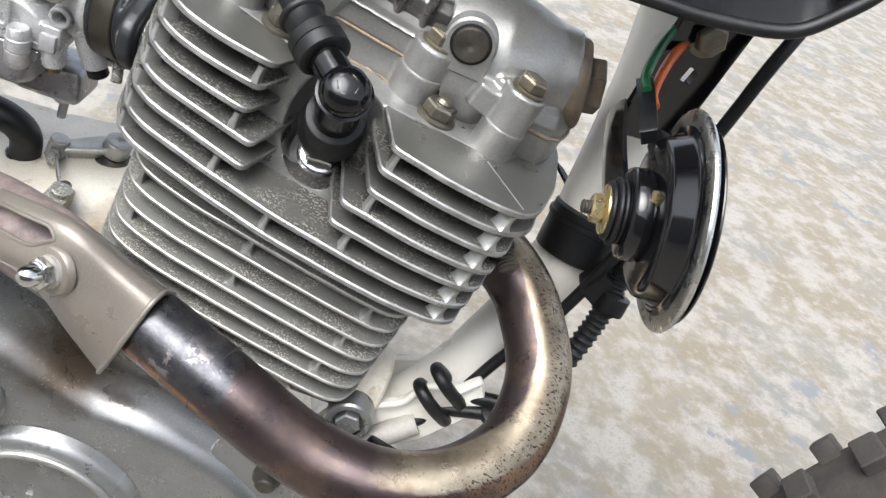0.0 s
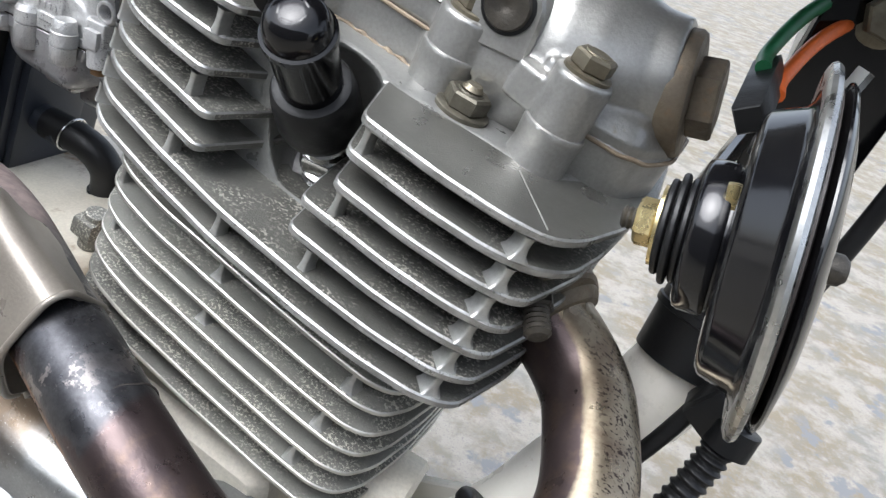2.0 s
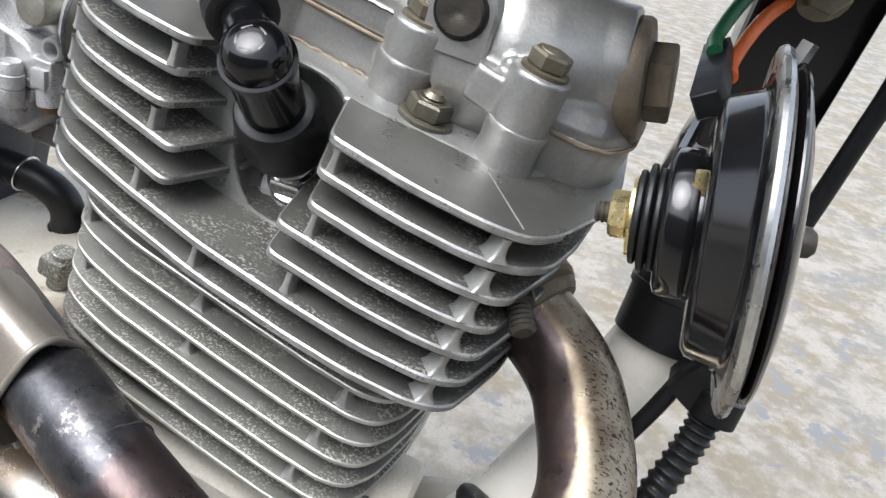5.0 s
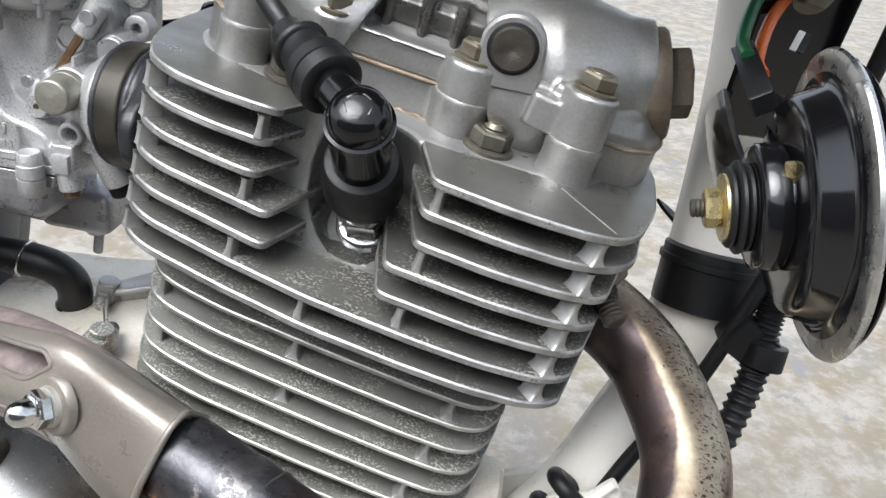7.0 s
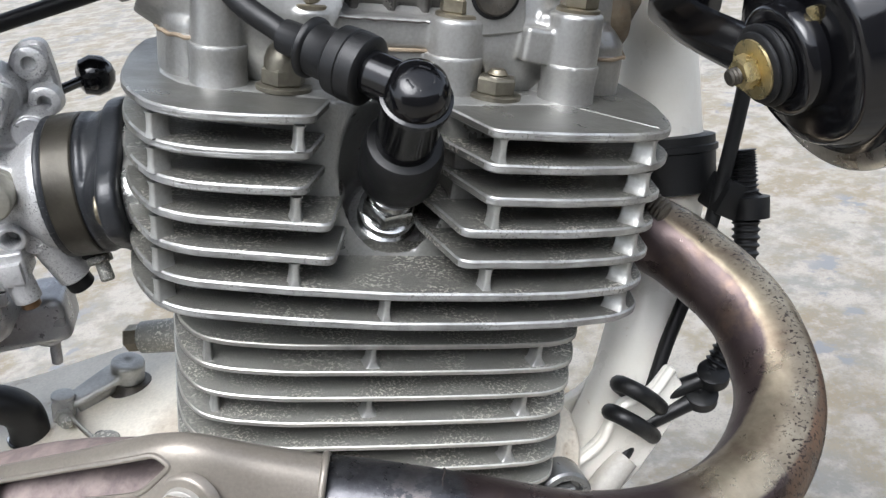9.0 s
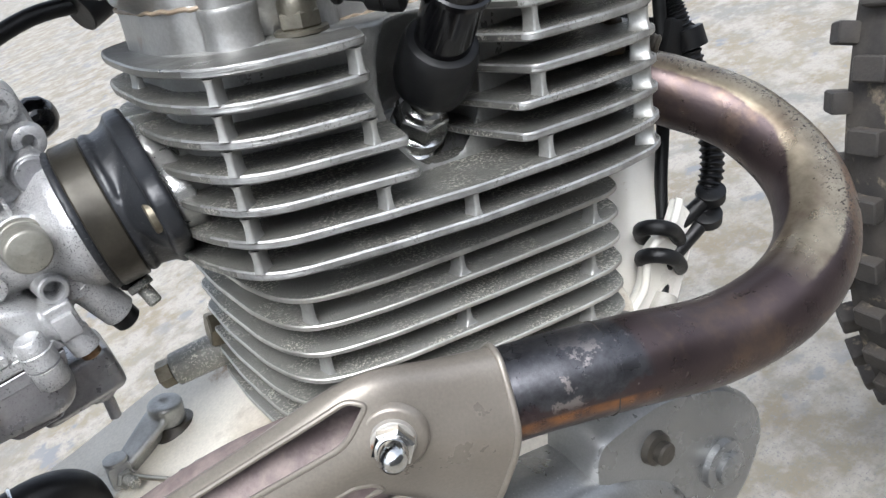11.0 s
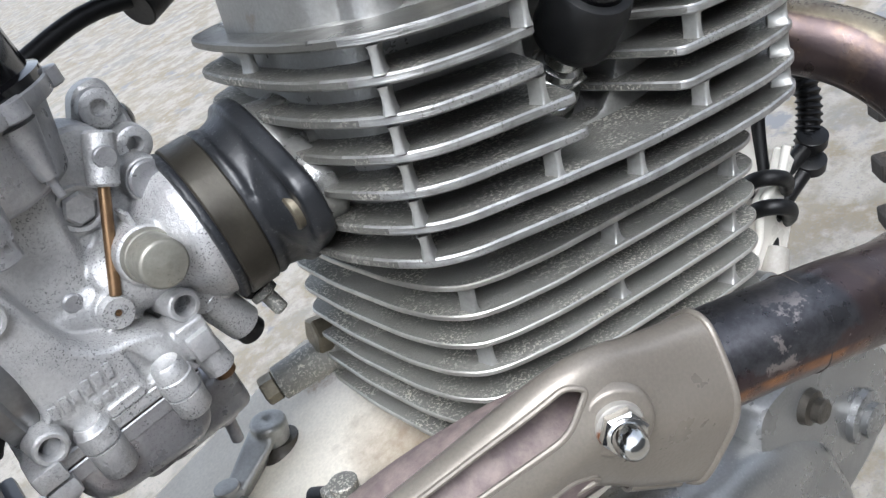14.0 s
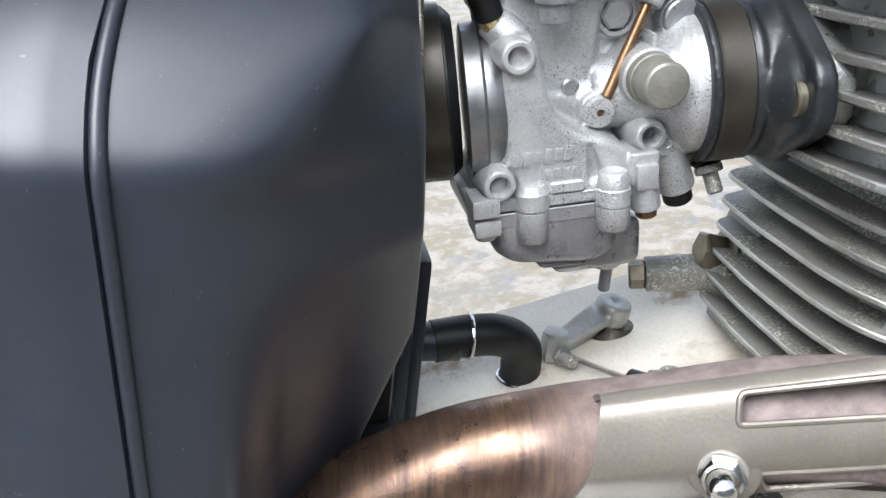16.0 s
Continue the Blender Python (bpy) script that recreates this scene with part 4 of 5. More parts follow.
NEAR = Vector((0, -1, 0))
CUP = CM.to_3x3() @ Vector((0, 0, 1))
CFW = CM.to_3x3() @ Vector((1, 0, 0))
bm = B()
lathe(bm, I0, IA, [(97, 14), (101, 17), (104, 21), (107, 24.4), (110, 25.6), (112, 25.4), (113, 26.6), (118, 26.6), (118.5, 25)], 56)
part("intake_bell", bm, M_BELL, carb, "smooth machined intake bell")
casting = B()
lathe(casting, I0, IA, [(41, 23.4), (46, 23), (50, 20.5), (55, 16.5), (61, 13.8), (66, 12.4), (75, 12), (76.4, 11), (77, 9.2), (94, 9.2)], 56)
prism(casting, rounded([(-22, 42), (20, 44), (30, 30), (31, -8), (18, -28), (-34, -28), (-27, -12), (-22, 6), (-20, 30)], 5), -32, -6, 1, CF)
pillow(casting, rounded([(-22, 48), (13, 48), (11.4, 34), (8.6, 17), (6.5, -2), (8, -12), (-10, -12), (-14, 4), (-19, 14), (-22, 30)], 3), [(-7, -16), (-4, -8), (-1.6, -3), (0, 0), (0.8, 1.3), (2, 2)], CF)
PLATE = [(-25.5, 20), (-27.5, 6), (-26.5, -12), (-34, -20), (-37, -28.6), (16, -28.6), (20.5, -22), (15.5, -10.8), (8, -6.4), (-1.4, -4.2), (-6.8, 0.6), (-9.6, 9), (-12, 22), (-14.6, 28), (-22.5, 28.5)]
bm = B()
pillow(bm, rounded(PLATE, 3.4), [(0, -22), (0.6, 4), (1.3, 11.5), (2.0, 13.9), (3.4, 15)], CF)
for u, w, y in ((-24.5, -13.5, -4.6), (2.0, -9.5, -4.6)):
    hole = B()
    rod(hole, cp(u, w, y), cp(u + 2.4, w - 13, y), 0.8, 3.0, 0.2, 16)
    bm = cut(bm, hole)
plate_mesh = bpy.data.meshes.new("tmp")
bm.to_mesh(plate_mesh)
bm.free()
casting.from_mesh(plate_mesh)
bpy.data.meshes.remove(plate_mesh)
# roots of the bosses, fused into the casting
for u, w, y, r, deep in ((-20.9, 20.7, 1, 5.8, 18), (-28.6, -18.6, -1, 5.6, 18), (23.1, -9.7, 5, 5.6, 18), (23, 9, -2, 9.4, 20), (37, 24.6, 9, 6.8, 16), (-24, 36, 15, 5.8, 14), (7.2, -1.2, 3, 6, 12), (16.6, 27.1, 14, 8.4, 14), (23.5, 37, 14, 12, 16), (33, -7, 4, 6.6, 16), (29, -14, 2, 5.4, 14)):
    rod(casting, cp(u, w, y + deep), cp(u, w, y), r + 0.8, r, 0.6, 28)
rod(casting, cp(31, -14, 6), cp(37, -30, 8), 6.4)
rod(casting, cp(-18.5, 22.5, 4), cp(-24, 28.4, 8), 6.4, 5.8, 1)
box(casting, cp(20.5, -20, 2), (10, 16, 12), 0.9, CM.to_3x3().to_4x4())
part("main_casting", cast(casting, 0.7, 2), M_CARB, carb)
bm = B()
prism(bm, rounded([(-38, -25), (-31, -24.4), (15, -24.4), (17, -28.8), (-38, -28.8)], 0.8), -30, 15.4, 0.6, CF)
part("body_flange", bm, M_CARB, carb)
bm = B()
prism(bm, [(-37, -28.5), (15.6, -28.5), (15.6, -29.5), (-37, -29.5)], -29, 14.8, 0.1, CF)
part("gasket", bm, M_GASKET, carb, "dark oily gasket")
bm = B()
prism(bm, rounded([(-37.5, -29.2), (16, -29.2), (14.5, -35), (-36.5, -35)], 0.9), -30, 15.2, 0.7, CF)
part("bowl_flange", bm, M_BOWL, carb)
bm = B()
pillow(bm, rounded([(-34, -27), (14, -27), (13.6, -44.5), (10.8, -50), (4.5, -53), (-23, -50), (-29.5, -45.5)], 5), [(7, -30), (1, -25), (0, -18), (0, 8), (0.9, 11.5), (2.6, 13.8), (5.4, 14.9)], CF)
part("float_bowl", bm, M_BOWL, carb, "smooth rounded float bowl")
bm = B()
pillow(bm, rounded([(-17, -49), (5, -51), (4, -56), (-12.5, -55.4)], 2), [(1, -15), (0, -12), (0, 6), (1.4, 8)], CF)
part("bowl_sump", bm, M_BOWL, carb)
bm = B()
rod(bm, (-128, 25.5, -50), (-127.4, 25.7, -64), 2.3)
part("drain_nipple", bm, M_BOWL, carb)
bm = B()
box(bm, (-137, 30, -42), (34, 28, 20), 5, CM.to_3x3().to_4x4(), 3)
rod(bm, (-130, 26, -46), (-128, 26, -53), 6)
part("bowl_back", cast(bm, 0.9, 3), M_BOWL, carb)
bm = B()
lathe(bm, cp(-2, 30, 22), CUP, [(7, 8), (8, 23), (9, 24.6), (10.5, 25.4), (26, 29), (29, 29.8), (29.5, 33), (31, 33.6), (34, 33.6), (34.5, 33)], 64)
part("diaphragm_housing", bm, M_BOWL, carb)
for a in (200, 250, 300, 345, 30, 90, 150):
    bm = B()
    c = cp(-2, 59.5, 22) + (CFW * math.cos(radians(a)) + Vector((0, 1, 0)) * math.sin(radians(a))) * 32.6
    lathe(bm, c, CUP, [(0, 3.4), (0.5, 3.9), (5, 3.9), (5.5, 3.2)], 20)
    part("screw_lug", bm, M_BOWL, carb)
bm = B()
lathe(bm, cp(-2, 64.5, 22), CUP, [(0, 33), (2.5, 33), (3.5, 30.5), (24, 29), (32, 24), (36, 14), (37, 0)], 56)
part("top_cap", bm, M_ENAMEL, carb, "black plastic top cap")
for u, w0, w1, r0, r1, y in ((-8, 35, 58, 6.0, 9.5, -2), (13, 42, 58, 2.5, 6, -1)):
    bm = B()
    lathe(bm, cp(u, w0 - 6, y), CUP, [(0, r0 - 1.8), (0.5, r0 - 1.2), (6, r0 - 1.2), (6.2, r0), (w1 - w0 + 6, r1)], 28)
    part("housing_pillar", bm, M_BOWL, carb)


def port(u, w, y, r, bore, out=5.0, name="port_boss"):
    b = B()
    lathe(b, cp(u, w, y + out), NEAR, [(0, r + 1.4), (out - 1, r), (out - 0.4, r - 0.2), (out, r - 0.7), (out, bore + 0.3), (out - 0.4, bore), (out - 18, bore * 0.9), (out - 18, 0)], 32)
    return part(name, b, M_CARB, carb)


port(-20.9, 20.7, -7.5, 5.4, 3.3, 14)
port(-28.6, -18.6, -9, 5.2, 3.3, 14)
port(23.1, -9.7, -4, 5.2, 3.2, 16)
bm = B()
lathe(bm, cp(23, 9, 4), NEAR, [(-6, 9.2), (0, 8.8), (7, 8.4), (8.4, 8.0), (8.6, 7.6), (17.6, 7.4), (18.5, 6.9), (18.8, 6.3), (18.5, 2.0), (18.8, 1.4), (18.8, 0)], 44)
part("pump_cap", bm, M_PUMP, carb, "round dull alloy pump cap")
bm = B()
box(bm, cp(24.5, 20, 5), (1.6, 10, 5), 0.6, CM.to_3x3().to_4x4())
part("cast_rib", bm, M_CARB, carb)
for u, w, y, r in ((37, 24.6, 7.0, 6.2), (-24, 36, 13, 5.2), (-0.5, 6.4, 6.6, 3.0)):
    bm = B()
    lathe(bm, cp(u, w, y + 9), NEAR, [(0, r + 0.6), (8.4, r), (9, r - 0.6), (9, 0)], 28)
    part("sealing_plug", bm, M_BOWL, carb)
bm = B()
lathe(bm, cp(16.6, 27.1, 14), NEAR, [(-6, 8), (1, 7.4), (2, 6.8), (1.8, 5.6), (0, 5.4)], 32)
hexagon(bm, cp(16.6, 27.1, 14), NEAR, 9, 0, 2.2, 12)
part("jet_plug", bm, M_CARB, carb)
RT, RB = cp(25.2, 31, 7.5), cp(9.4, 3.2, 1.6)
bm = B()
lathe(bm, cp(23.5, 37, 16), NEAR, [(-6, 12), (2, 11.4), (3, 10.4)], 36)
d = (RT - RB).normalized()
rod(bm, RT - d * 1.0, RT + d * 15, 4.6, bevel=0.8)
part("rod_holder", bm, M_CARB, carb)
bm = B()
lathe(bm, RT + d * 8 + Vector((0, -1.5, 0)), NEAR, [(0, 3.6), (3.2, 3.4), (3.6, 3), (3.6, 0)], 24)
part("holder_plug", bm, M_BOWL, carb)
bm = B()
rod(bm, RB, RT, 1.75, bevel=0.3, seg=16)
part("brass_rod", bm, M_BRASS, carb, "thin brass rod")
bm = B()
lathe(bm, cp(7.2, -1.2, 10), NEAR, [(0, 6.2), (9, 5.2), (10, 4.6), (10.2, 1.4), (9, 1.2), (9, 0)], 28)
part("rod_socket", bm, M_CARB, carb)
bm = B()
rod(bm, cp(7.2, -1.2, 1.4), cp(7.2, -1.2, 0.2), 1.0, bevel=0.2, seg=12)
part("jet_tip", bm, M_BRASS, carb)
bm = B()
prism(bm, rounded([(28, 26), (46, 28), (47, 38), (46, 54), (36, 54), (30, 44)], 6), -26, -17, 1.4, CF)
prism(bm, rounded([(20, 30), (34, 28), (36, 42), (24, 46)], 4), -24, -12, 1, CF)
part("mounting_lug", bm, M_CARB, carb)
for (u, w, y), r in (((39.5, 46.2, 24), 4.6), ((41.9, 32.5, 20), 4.2)):
    bm = B()
    lathe(bm, cp(u, w, y + 3), NEAR, [(-4, r + 2.2), (2.4, r + 1.4), (3, r + 0.4), (3, r * 0.62), (2, r * 0.55), (-3, r * 0.5), (-3, 0)], 28)
    part("lug_eye", bm, M_CARB, carb)
for u, w0, w1, y in ((-17.6, -20.5, -40, -4.6), (8.2, -17.5, -37, -9.6)):
    bm = B()
    lathe(bm, cp(u, w1, y), CUP, [(0, 4.6), (1, 5.4), (-29.2 - w1, 5.6), (-28.9 - w1, 5.0), (-28.5 - w1, 5.0), (-28.2 - w1, 5.8), (-23 - w1, 5.6), (-22.6 - w1, 5.2), (w0 - w1 - 1, 4.9), (w0 - w1, 4.2), (w0 - w1 - 1.0, 2.6), (w0 - w1 - 1.0, 0)], 28)
    part("bowl_screw_boss", bm, M_CARB, carb)
bm = B()
box(bm, cp(-33.5, -25.4, -3), (9, 14, 6.4), 1.2, CM.to_3x3().to_4x4())
box(bm, cp(-33, -32.6, -2), (9, 14, 6), 1.4, CM.to_3x3().to_4x4())
rod(bm, cp(-33, -34, -3), cp(-33, -38, -3), 3.6)
part("corner_block", bm, M_CARB, carb)
bm = B()
lathe(bm, cp(33, -7, 8), NEAR, [(0, 6.5), (6, 5.6), (8, 5.8), (8.6, 5.2), (8.2, 3), (7.6, 0)], 28)
rod(bm, cp(31, -14, 6), cp(38, -33, 8), 6.4)
lathe(bm, cp(29, -14, 4), NEAR, [(-4, 5), (3, 4.6), (4, 4), (4, 0)], 24)
part("idle_valve", bm, M_CARB, carb)
bm = B()
rod(bm, cp(37.4, -32.4, 8), cp(39.2, -38, 9), 5.2)
part("valve_end", bm, M_RUBBER, carb)
bm = B()
box(bm, cp(20.5, -22, -3), (7.5, 11, 8.5), 0.9, CM.to_3x3().to_4x4())
rod(bm, cp(21, -25, -3), cp(22.2, -34.5, -3), 5.0)
part("mixture_housing", bm, M_CARB, carb)
bm = B()
rod(bm, cp(22.2, -34, -3), cp(22.5, -37.5, -3), 3.6)
part("mixture_screw", bm, M_BRASS, carb, "brass mixture screw")
for k in range(6):
    bm = B()
    box(bm, cp(-22.5 + 3.5 * k, -12.2 + 0.2 * k, -5.1), (2.3, 1.2, 4.8 if k % 2 else 4.0), 0.3, CM.to_3x3().to_4x4() @ Matrix.Rotation(radians(8), 4, "Y"))
    part("raised_bar", bm, M_CARB, carb)
for k in range(4):
    bm = B()
    box(bm, cp(-12 + 3.1 * k, -17.6, -5.1), (2.0, 1.0, 3.0), 0.3, CM.to_3x3().to_4x4())
    part("raised_bar", bm, M_CARB, carb)
bm = B()
prism(bm, rounded([(-11.5, -20.6), (-0.4, -20.6), (0.2, -24.4), (-11.8, -24.4)], 1), 12, 16.2, 0.5, CF)
part("cast_tablet", bm, M_CARB, carb)
bm = B()
rod(bm, cp(-18.5, 22.5, 4), cp(-26, 30.4, 9), 6.4, 5.6, 1)
part("fuel_spigot", bm, M_CARB, carb)
bm = B()
rod(bm, (-128.0, 60.0, 42.3), (-111.5, 82.0, 46.7), 2.2)
lathe(bm, (-111.5, 82.0, 46.7), (1, 0.1, 0.2), [(-7, 4), (-5, 7.4), (0, 9), (5, 7.6), (8, 4), (9, 0)], 28)
part("choke_knob", bm, M_ENAMEL, carb, "black plastic choke knob")
fuel = thing("fuel_hose", "black rubber fuel hose with brass ferrule on the carburettor", "hose", m=ENG @ Matrix.Translation((0.001, 0, -0.0054)))
bm = B()
TIP = Vector((-193, 6, 42))
tube(bm, [TIP + Vector((3.2, 1.8, -5.2)), TIP, (-199, 3.5, 49), (-206, 1, 55), (-218, 0, 64), (-240, 4, 76), (-280, 20, 96)], 4.6, 16, 8)
part("hose", bm, M_RUBBER, fuel)
bm = B()
rod(bm, TIP + Vector((6, 3.4, -10)), TIP + Vector((2.4, 1.4, -4)), 4.0)
part("ferrule", bm, M_YELLOW, fuel, "brass ferrule")

# ---- airbox ----
airbox = thing("airbox", "large black plastic air filter box with seam rib", "airbox")


def soft_max(a, b, k=7.0):
    return 0.5 * (a + b + math.sqrt((a - b) ** 2 + k * k))


def box_right(z):
    return -217 + 0.085 * min(100.0, max(0.0, 40 - z)) - 0.33 * math.sqrt(max(0.0, -58 - z) ** 2 + 1)


def rib_x(z):
    return -284 + 0.066 * max(0.0, 20 - z) + 0.15 * max(0.0, z - 27)


def shoulder(z):
    """How far the face has turned in towards the top: a quick bend, a slope, then a second bend."""
    ramp = lambda a, b: 0.5 * min(max(z - a, 0.0), b - a) ** 2 / (b - a) + max(0.0, z - b)
    return 0.74 * ramp(5, 14) + 0.12 * ramp(14, 28) + 0.3 * ramp(28, 40) - 3


def box_near(x, z):
    """Depth of the airbox's near face."""
    flat = -86 + 0.03 * (x + 300)
    crease = -232 - 0.8 * min(36.0, max(0.0, 36 - z))
    right = -86 + max(-20.0, (x - crease) * (44 / max(12.0, -214 - crease))) + 0.35 * max(0.0, -20 - z) * min(1.0, max(0.0, (x - crease) / 14))
    turned = max(0.0, -300 - x + 0.5 * max(0.0, z))
    return soft_max(flat, right, 9) + shoulder(z) + (0.0026 * turned * turned + 2 if x < -300 else 0.0)


def airbox_panel(x0, x1, lift):
    b = B()
    rows = []
    for i in range(97):
        z = 108 - 268 * i / 96
        r = box_right(z) if x1 is None else rib_x(z) + x1
        row = []
        n = 30
        for k in range(n + 1):
            x = r + (rib_x(z) + x0 - r) * k / n
            row.append((x, box_near(x, z) - lift, z))
        first, last = row[0], row[-1]
        row = [(first[0] + 1.5, 70, z), (first[0] + 1.5, first[1] + 6, z), (first[0] + 0.8, first[1] + 2, z)] + row + [(last[0], 70, z)]
        rows.append(row)
    sheet(b, rows)
    bmesh.ops.holes_fill(b, edges=[e for e in b.edges if e.is_boundary], sides=0)
    return b


part("box_shell", airbox_panel(1.4, None, 0), M_PLASTIC, airbox)
part("box_lid", airbox_panel(-186, -2.2, 2.0), M_PLASTIC, airbox)
bm = B()
tube(bm, [(rib_x(z), box_near(rib_x(z), z) - 0.2, z) for z in range(105, -160, -12)], 1.8, 12, 3)
part("seam_rib", bm, M_PLASTIC, airbox)
RC = Vector((-196, 24, 9))
bm = B()
lathe(bm, RC, IA, [(-2, 25), (0, 27), (1, 28), (14, 28), (16, 31), (18, 37), (21, 39), (30, 39)], 56)
part("inlet_boot", bm, M_RUBBER, airbox).location = (0.001, 0, -0.0054)
bm = B()
lathe(bm, RC, IA, [(1.6, 28.2), (1.8, 29.2), (11.6, 29.2), (11.8, 28.2)], 56)
part("inlet_band", bm, M_BAND, airbox, "brown clamp band").location = (0.001, 0, -0.0054)
bm = B()
coil = smooth_path([(-207, 40, 46), (-208.6, 24, 38), (-210.9, -4, 20), (-210.3, -15, 0), (-207.6, -9.5, -20), (-204, 6, -40), (-201, 24, -55)], 75)
tube(bm, coil, lambda u: 1.15 + 0.35 * math.cos(u * 225 * math.pi), 10, 1)
part("retaining_spring", bm, M_SPRING, airbox, "coiled steel retaining spring")
bm = B()
box(bm, (-203, 60, -98), (9, 70, 92), 3)
box(bm, (-196, 52, -98), (6, 44, 74), 2.5)
part("drain_flange", bm, M_PLASTIC, airbox)
bm = B()
box(bm, (-268, 42, -92), (122, 78, 158), 8)
box(bm, (-262, 30, -120), (114, 62, 12), 3)
box(bm, (-214, 20, -60), (16, 40, 60), 4)
part("lower_chamber", bm, M_RUBBER, airbox)
bm = B()
rod(bm, (-196, 44, -103), (-176, 44, -103), 8)
part("drain_stub", bm, M_PLASTIC, airbox)
breather = thing("breather_hose", "black rubber elbow hose with wire clip on the crankcase", "hose", m=ENG @ Matrix.Translation((0.001, -0.012, -0.004)))
bm = B()
tube(bm, [(-188, 56, -99), (-174, 57, -97), (-160, 58, -97), (-150, 60, -103), (-147, 62, -115), (-147, 63, -142)], 8.8, 24, 8)
part("hose", bm, M_RUBBER, breather)
for p, d in (((-173, 57, -97), (1, 0, 0)), ((-147, 62.6, -120), (0, 0, 1))):
    bm = B()
    m = frame_to(p, d)
    tube(bm, [m @ Vector((9.3 * math.cos(a * math.pi / 12), 9.3 * math.sin(a * math.pi / 12), 0)) for a in range(25)], 0.9, 8, 1)
    part("wire_clip", bm, M_ZINC, breather)

# ---- clutch lever, cable, tensioner ----
lever = thing("clutch_release_lever", "grey steel clutch release lever and cable on the crankcase", "lever")
bm = B()
lx = Vector((-28, -11, -13)).normalized()
ly = Vector((0.05, -0.1, 1)).cross(lx).normalized()
LV = Matrix.Translation((-103, 65, -99)) @ Matrix((lx, ly, lx.cross(ly))).transposed().to_4x4()
prism(bm, rounded([(-7.5, -7.5), (8, -7), (30, -4.6), (36, -4), (36, 4), (30, 4.6), (8, 7), (-7.5, 7.5)], 5), 0, 4, 1, LV)
lathe(bm, (-103, 65, -104), (0.05, -0.1, 1), [(0, 7), (1, 8), (10, 8), (11, 7), (11, 3.4), (9.5, 0)], 28)
prism(bm, rounded([(4, -3), (28, -2), (28, 2), (4, 3)], 1.5), -7, 2, 1, LV)
part("arm", cast(bm, 0.9, 1), M_WEB, lever)
bm = B()
rod(bm, (-101, 65, -126), (-102, 65, -103), 6.5)
lathe(bm, (-100, 64, -114), (0, 0, 1), [(-8, 13), (3, 12), (6, 9.5), (10, 8)], 28)
part("pivot", bm, M_STUD, lever, "dark oily pivot")
bm = B()
box(bm, (-131, 54, -111), (10, 10, 12), 2)
lathe(bm, (-131, 54, -105), (0, 0, 1), [(0, 5.4), (1.4, 5.2), (2, 4)], 24)
part("clevis", bm, M_WEB, lever)
bm = B()
tube(bm, [(-131, 52, -111), (-125, 40, -109), (-116, 22, -105), (-108, 6, -100)], 1.2, 10, 4)
part("inner_cable", bm, M_SPRING, lever)
bm = B()
rod(bm, (-111, 18, -104), (-105, 3, -99), 3.6)
part("cable_sleeve", bm, M_RUBBER, lever)
bm = B()
threads(bm, (-131, 49, -111), (0.3, -0.93, 0.1), 2.8, 0, 12, 1.4)
hexagon(bm, (-131, 49, -111), (0.3, -0.93, 0.1), 8, 2, 5, 0)
part("adjuster", bm, M_BARREL, lever, "threaded cable adjuster")
bm = B()
box(bm, (-107, -4, -96), (12, 16, 10), 2)
rod(bm, (-106, -4, -108), (-106, -4, -88), 5.5)
part("cable_bracket", bm, M_BARREL, lever)
tens = thing("chain_tensioner", "grey cast cam chain tensioner bolted to the barrel", "tensioner", m=ENG @ Matrix.Translation((0.002, -0.01, -0.004)))
bm = B()
rod(bm, (-58, 54, -64), (-97, 66, -72), 8.6, 7.6)
lathe(bm, (-66, 56, -66), (-0.93, 0.28, -0.18), [(-4, 12.5), (3, 12), (4, 10.5), (9, 8.8)], 36)
box(bm, (-64, 50, -54), (8, 28, 30), 3)
part("tensioner_body", bm, M_BARREL, tens)
bm = B()
hexagon(bm, (-97, 66, -72), (-0.93, 0.3, -0.2), 11, 0, 7, 0)
part("end_plug", bm, M_BOLT, tens)
bm = B()
hexagon(bm, (-70, 56, -57), (-0.93, 0.1, 0.1), 14, 0, 10, 15)
lathe(bm, (-70, 56, -57), (-0.93, 0.1, 0.1), [(-8, 12), (-1, 11.5), (0, 10)], 28)
part("bolt", bm, M_BOLT, tens)
deco = thing("cable_boot", "black rubber cable boot behind the cylinder head", "cable boot", m=ENG @ Matrix.Translation((0.002, -0.008, -0.005)))
bm = B()
rod(bm, (-72, 125, 150), (-66, 125, 92), 8, 9)
rod(bm, (-78, 120, 80), (-50, 130, 92), 9)
part("boot", bm, M_RUBBER, deco)
bm = B()
tube(bm, [(-72, 122, 84), (-98, 125, 82), (-130, 128, 70), (-180, 130, 50)], 4, 12, 5)
part("cable", bm, M_RUBBER, deco)

